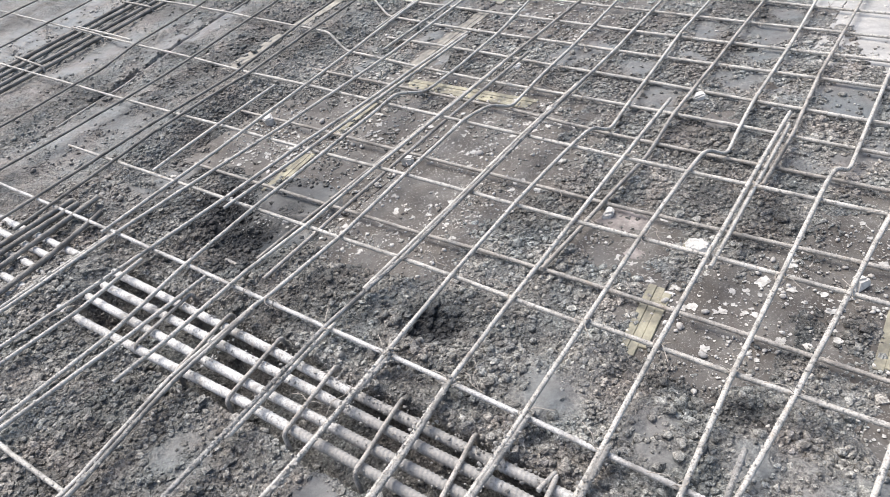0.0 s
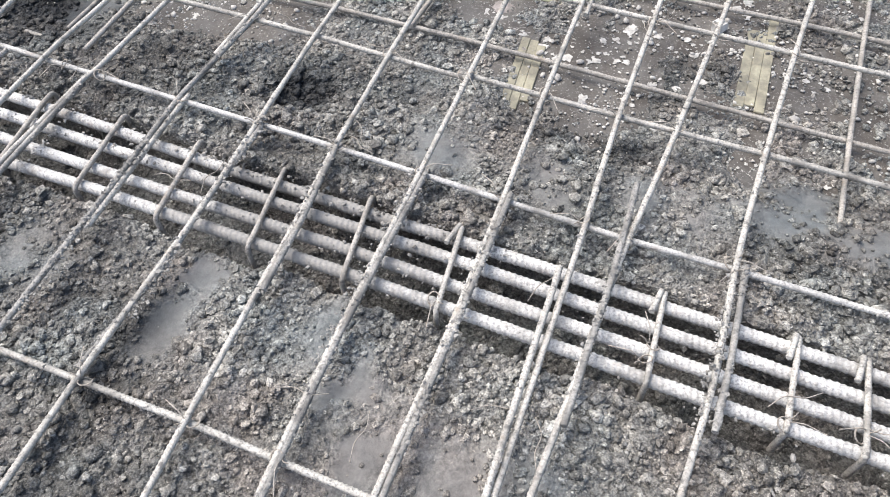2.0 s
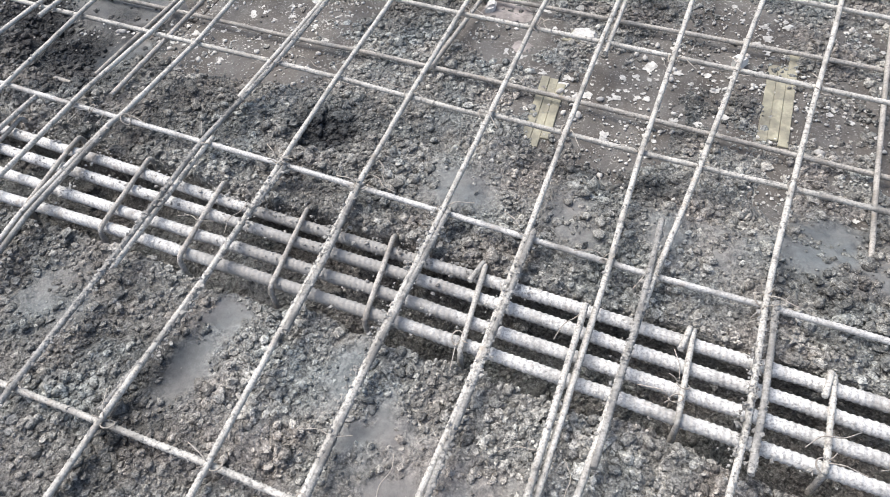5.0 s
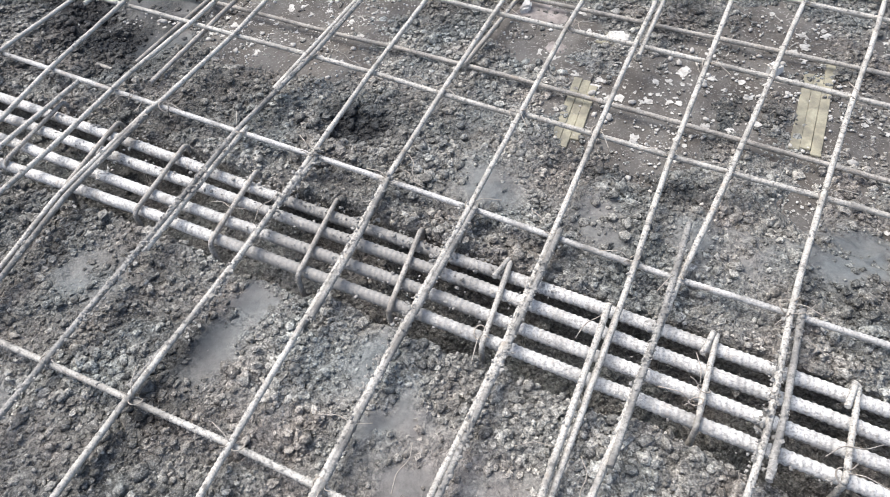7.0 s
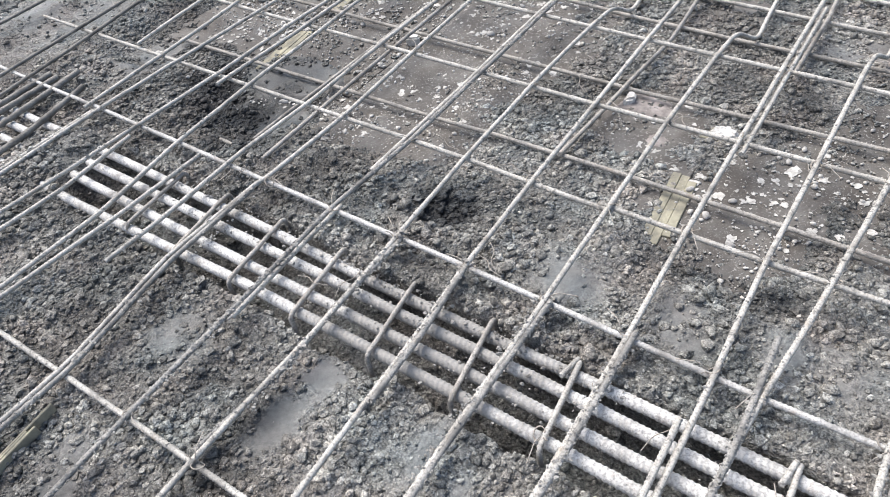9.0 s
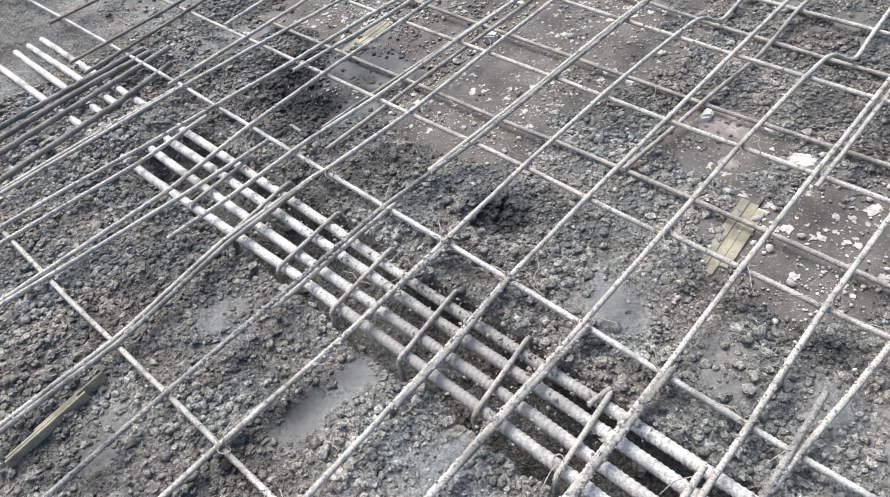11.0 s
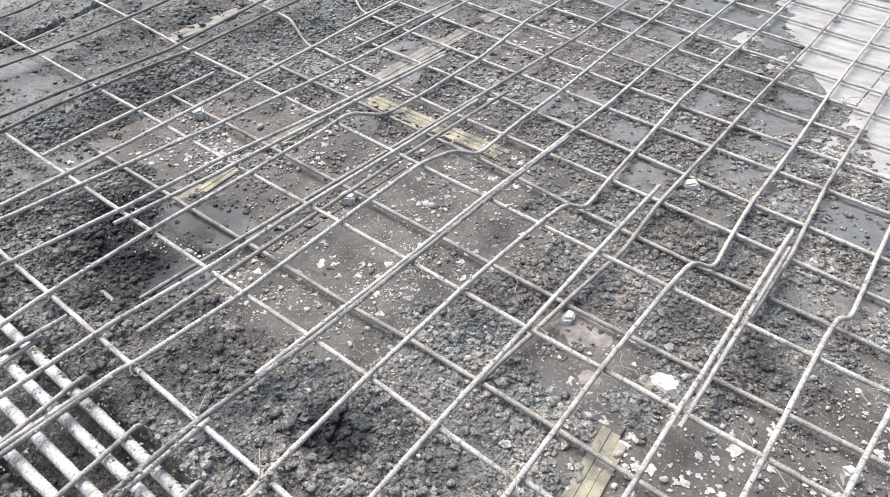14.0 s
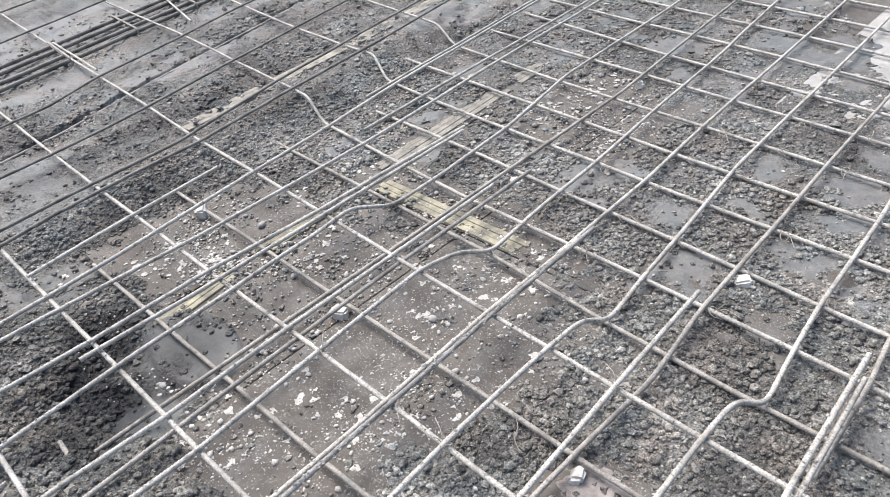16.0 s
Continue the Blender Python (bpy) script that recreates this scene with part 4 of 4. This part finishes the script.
x, y = sown(150000, -4.0, 2.2, -0.6, 3.6, lambda x, y: crumbly(x, y) * ((x < -1.7) | (y > 1.5)) * np.where(x < -1.7, 0.22 + np.exp(-((x + 2.46 + 0.225 * y) / 0.10) ** 2) + np.exp(-((x + 2.02 + 0.05 * y) / 0.15) ** 2) + 0.5 * np.exp(-((x + 3.6) / 0.12) ** 2), 0.8) * (0.35 + 0.65 * step(0.42, 0.6, fbm(x, y, 0.3, 161, 2))))
r = np.clip(rs.lognormal(math.log(0.0058), 0.45, len(x)), 0.0035, 0.020)
scatter("distant_crumbs", x, y, height(x, y) + 0.1 * r, r, rs.uniform(0.5, 0.8, len(x)), 1, M_CLOD, "dark grey crumbs of fresh concrete", "concrete", 3)

# Grit between the clods
x, y = sown(70000, -1.2, 1.9, -1.70, 0.9, lambda x, y: crumbly(x, y) * (0.3 + 0.7 * step(0.4, 0.6, fbm(x, y, 0.12, 211, 2))))
r = np.clip(rs.lognormal(math.log(0.0026), 0.35, len(x)), 0.0014, 0.006)
scatter("concrete_grit", x, y, height(x, y) + 0.45 * r, r, rs.uniform(0.4, 0.8, len(x)), 1, M_CLOD, "sharp grey grit of fresh concrete", "concrete", 17, 0.28)

# Crumbs on the battens
x, y = sown(30000, -1.0, 1.5, -0.5, 1.0, lambda x, y: np.clip(spots(x, y, [(0.79, -0.40, 0.06, 0.08, 0.9), (0.73, 0.02, 0.06, 0.10, 0.8), (1.29, -0.22, 0.06, 0.08, 0.7), (1.27, 0.13, 0.06, 0.06, 0.5), (-0.85, 0.2, 0.06, 0.4, 0.45), (-0.3, 0.67, 0.15, 0.06, 0.6), (-0.72, 0.64, 0.1, 0.05, 0.5)]) * step(0.4, 0.6, fbm(x, y, 0.05, 111, 2)), 0, 1))
r = np.clip(rs.lognormal(math.log(0.0042), 0.45, len(x)), 0.002, 0.010)
scatter("batten_crumbs", x, y, 0.004 + 0.2 * r, r, rs.uniform(0.5, 0.9, len(x)), 1, M_CLOD, "crumbs of concrete strewn on the battens", "concrete", 9)

# Crumbs that stick to the bars over the beam
rows = []
for bx, y0, y1, n in ((0.045, -1.30, -0.70, 260), (0.262, -1.25, -0.70, 420), (0.468, -1.12, -0.70, 420), (0.652, -1.25, -0.70, 420), (0.858, -1.3, -0.70, 260), (1.325, -1.08, -0.69, 420), (1.10, -1.15, -0.6, 120), (-0.19, -1.2, -0.78, 120)):
    n = n // 2
    yy = rs.uniform(y0, y1, n)
    lean = {0.045: -0.09, 0.262: -0.08, 0.468: -0.13, 0.652: -0.06, 0.858: -0.06, -0.19: -0.08}.get(bx, -0.02)
    rows.append(np.stack([bx + lean * (yy + 0.95) + rs.normal(0, 0.007, n), yy, rs.uniform(0.098, 0.116, n)], -1))
for by, x0, x1, n in ((-0.828, 0.1, 0.9, 260), (-0.885, 0.15, 0.85, 60), (-0.828, -0.5, 0.1, 90), (-0.94, 0.15, 0.85, 60), (-0.89, -0.6, 0.1, 60), (-1.0, 0.0, 1.7, 30)):
    xx = rs.uniform(x0, x1, n)
    rows.append(np.stack([xx, by + rs.normal(0, 0.010, n), rs.uniform(0.070, 0.080, n)], -1))
p = np.concatenate(rows)
r = np.clip(rs.lognormal(math.log(0.0024), 0.4, len(p)), 0.0013, 0.0052)
scatter("stuck_crumbs", p[:, 0], p[:, 1], p[:, 2], r, rs.uniform(0.6, 1, len(p)), 1, M_CRUST, "crumbs of concrete stuck to the bars", "concrete", 8)

# Dried crust on the upper bars
rows = []
for pts, mat in LAID:
    q = np.array(pts, float)
    d = np.r_[0, np.cumsum(np.linalg.norm(np.diff(q, axis=0), axis=1))]
    n = int(d[-1] * (420 if mat == M_MUD else 60))
    s = rs.uniform(0, d[-1], n)
    s = s[fbm(s, s * 0 + q[0, 0], 0.12, 141, 3) > (0.40 if mat == M_MUD else 0.52)]
    at = np.stack([np.interp(s, d, q[:, k]) for k in range(3)], -1)
    side = np.array([q[-1, 1] - q[0, 1], q[0, 0] - q[-1, 0]]) / math.hypot(*(q[-1] - q[0])[:2])
    turn = rs.uniform(-0.3, math.pi + 0.3, len(s))
    at[:, :2] += R * 1.1 * np.cos(turn)[:, None] * side
    at[:, 2] += R * 1.05 * np.sin(turn)
    rows.append(at[(at[:, 0] > -1.0) & (at[:, 0] < 1.9) & (at[:, 1] < 0.9) & (at[:, 2] > 0.07)])
p = np.concatenate(rows)
r = np.clip(rs.lognormal(math.log(0.0019), 0.45, len(p)), 0.0010, 0.0042)
scatter("cement_crust", p[:, 0], p[:, 1], p[:, 2], r, rs.uniform(0.6, 1, len(p)), 1, M_CRUST, "dried cement crust on the bars", "concrete", 12)


def bare(x, y):
    return np.clip(1 - 1.3 * cover(x, y), 0, 1) * (y > -0.45) * (x > -1.7)


x, y = sown(60000, -1.5, 2.0, -0.45, 1.6, lambda x, y: bare(x, y) * step(0.46, 0.66, fbm(x, y, 0.10, 201, 3)) * (0.45 + 0.55 * step(0.45, 0.6, fbm(x, y, 0.4, 205, 2))))
r = np.clip(rs.lognormal(math.log(0.0038), 0.45, len(x)), 0.0018, 0.010)
scatter("board_crumbs", x, y, np.maximum(0.001, height(x, y)) + 0.25 * r, r, rs.uniform(0.45, 0.85, len(x)), 1, M_CLOD, "crumbs of concrete strewn over the boards", "concrete", 15, 0.34)


x, y = sown(46000, -1.7, 2.0, -0.45, 2.2, lambda x, y: (0.05 + 0.95 * bare(x, y)) * (0.15 + 0.85 * step(0.35, 0.65, fbm(x, y, 0.2, 97, 2))) * (1 - 0.9 * np.clip(pools(x, y), 0, 1)))
r = np.clip(rs.lognormal(math.log(0.0026), 0.5, len(x)), 0.0013, 0.009)
scatter("pale_pebbles", x, y, np.maximum(0.001, height(x, y)) + 0.3 * r, r, rs.uniform(0.5, 0.9, len(x)), 1, M_STONE, "pale pebbles and chips on the boards", "pebbles", 4, 0.19)
x, y = sown(32000, -1.7, 2.0, -0.5, 2.2, lambda x, y: np.clip(1 - 1.1 * cover(x, y), 0, 1) * step(0.42, 0.62, fbm(x, y, 0.22, 99, 2)) * (0.3 + 0.7 * step(0.5, 0.65, vnoise(x, y, 0.05, 133))))
r = np.clip(rs.lognormal(math.log(0.0038), 0.55, len(x)), 0.0014, 0.012)
scatter("cement_splashes", x, y, np.full(len(x), 0.001), r, np.full(len(x), 0.14), 2, M_SPLASH, "whitish dried cement splashes on the boards", "splash", 6, 0.42)

# Single stones on the boards


def stone(seed):
    rnd = random.Random(seed)
    bm = bmesh.new()
    bmesh.ops.create_icosphere(bm, subdivisions=2, radius=1)
    off = Vector((rnd.uniform(0, 99), rnd.uniform(0, 99), 0))
    for v in bm.verts:
        v.co *= 1 + 0.28 * noise.noise(v.co * 1.1 + off) + 0.08 * noise.noise(v.co * 3 + off)
        v.co.y *= rnd.uniform(0.70, 0.72)
        v.co.z *= 0.6
    for f in bm.faces:
        f.smooth = True
    ob = part("stone", bm, M_GRAVEL, None, "small rounded grey gravel stone on the boards")
    return tagged(ob, category="stone", group="loose stones")


x, y = sown(420, -1.6, 1.9, -0.45, 1.8, lambda x, y: bare(x, y) * (0.35 + 0.65 * step(0.4, 0.6, fbm(x, y, 0.3, 171, 2))))
shapes = [stone(k) for k in range(5)]
for k in range(min(len(x), 290)):
    size = float(np.clip(rs.lognormal(math.log(0.0085), 0.3), 0.005, 0.017))
    m = pose(x[k], y[k], max(0.0, float(height(x[k:k + 1], y[k:k + 1])[0])) + 0.4 * size, rs.uniform(-12, 12), rs.uniform(-12, 12), rs.uniform(0, 360))
    ob = shapes[k] if k < 5 else copy_thing(shapes[k % 5], m)
    ob.matrix_world = m @ Matrix.Diagonal((size, size, size, 1))
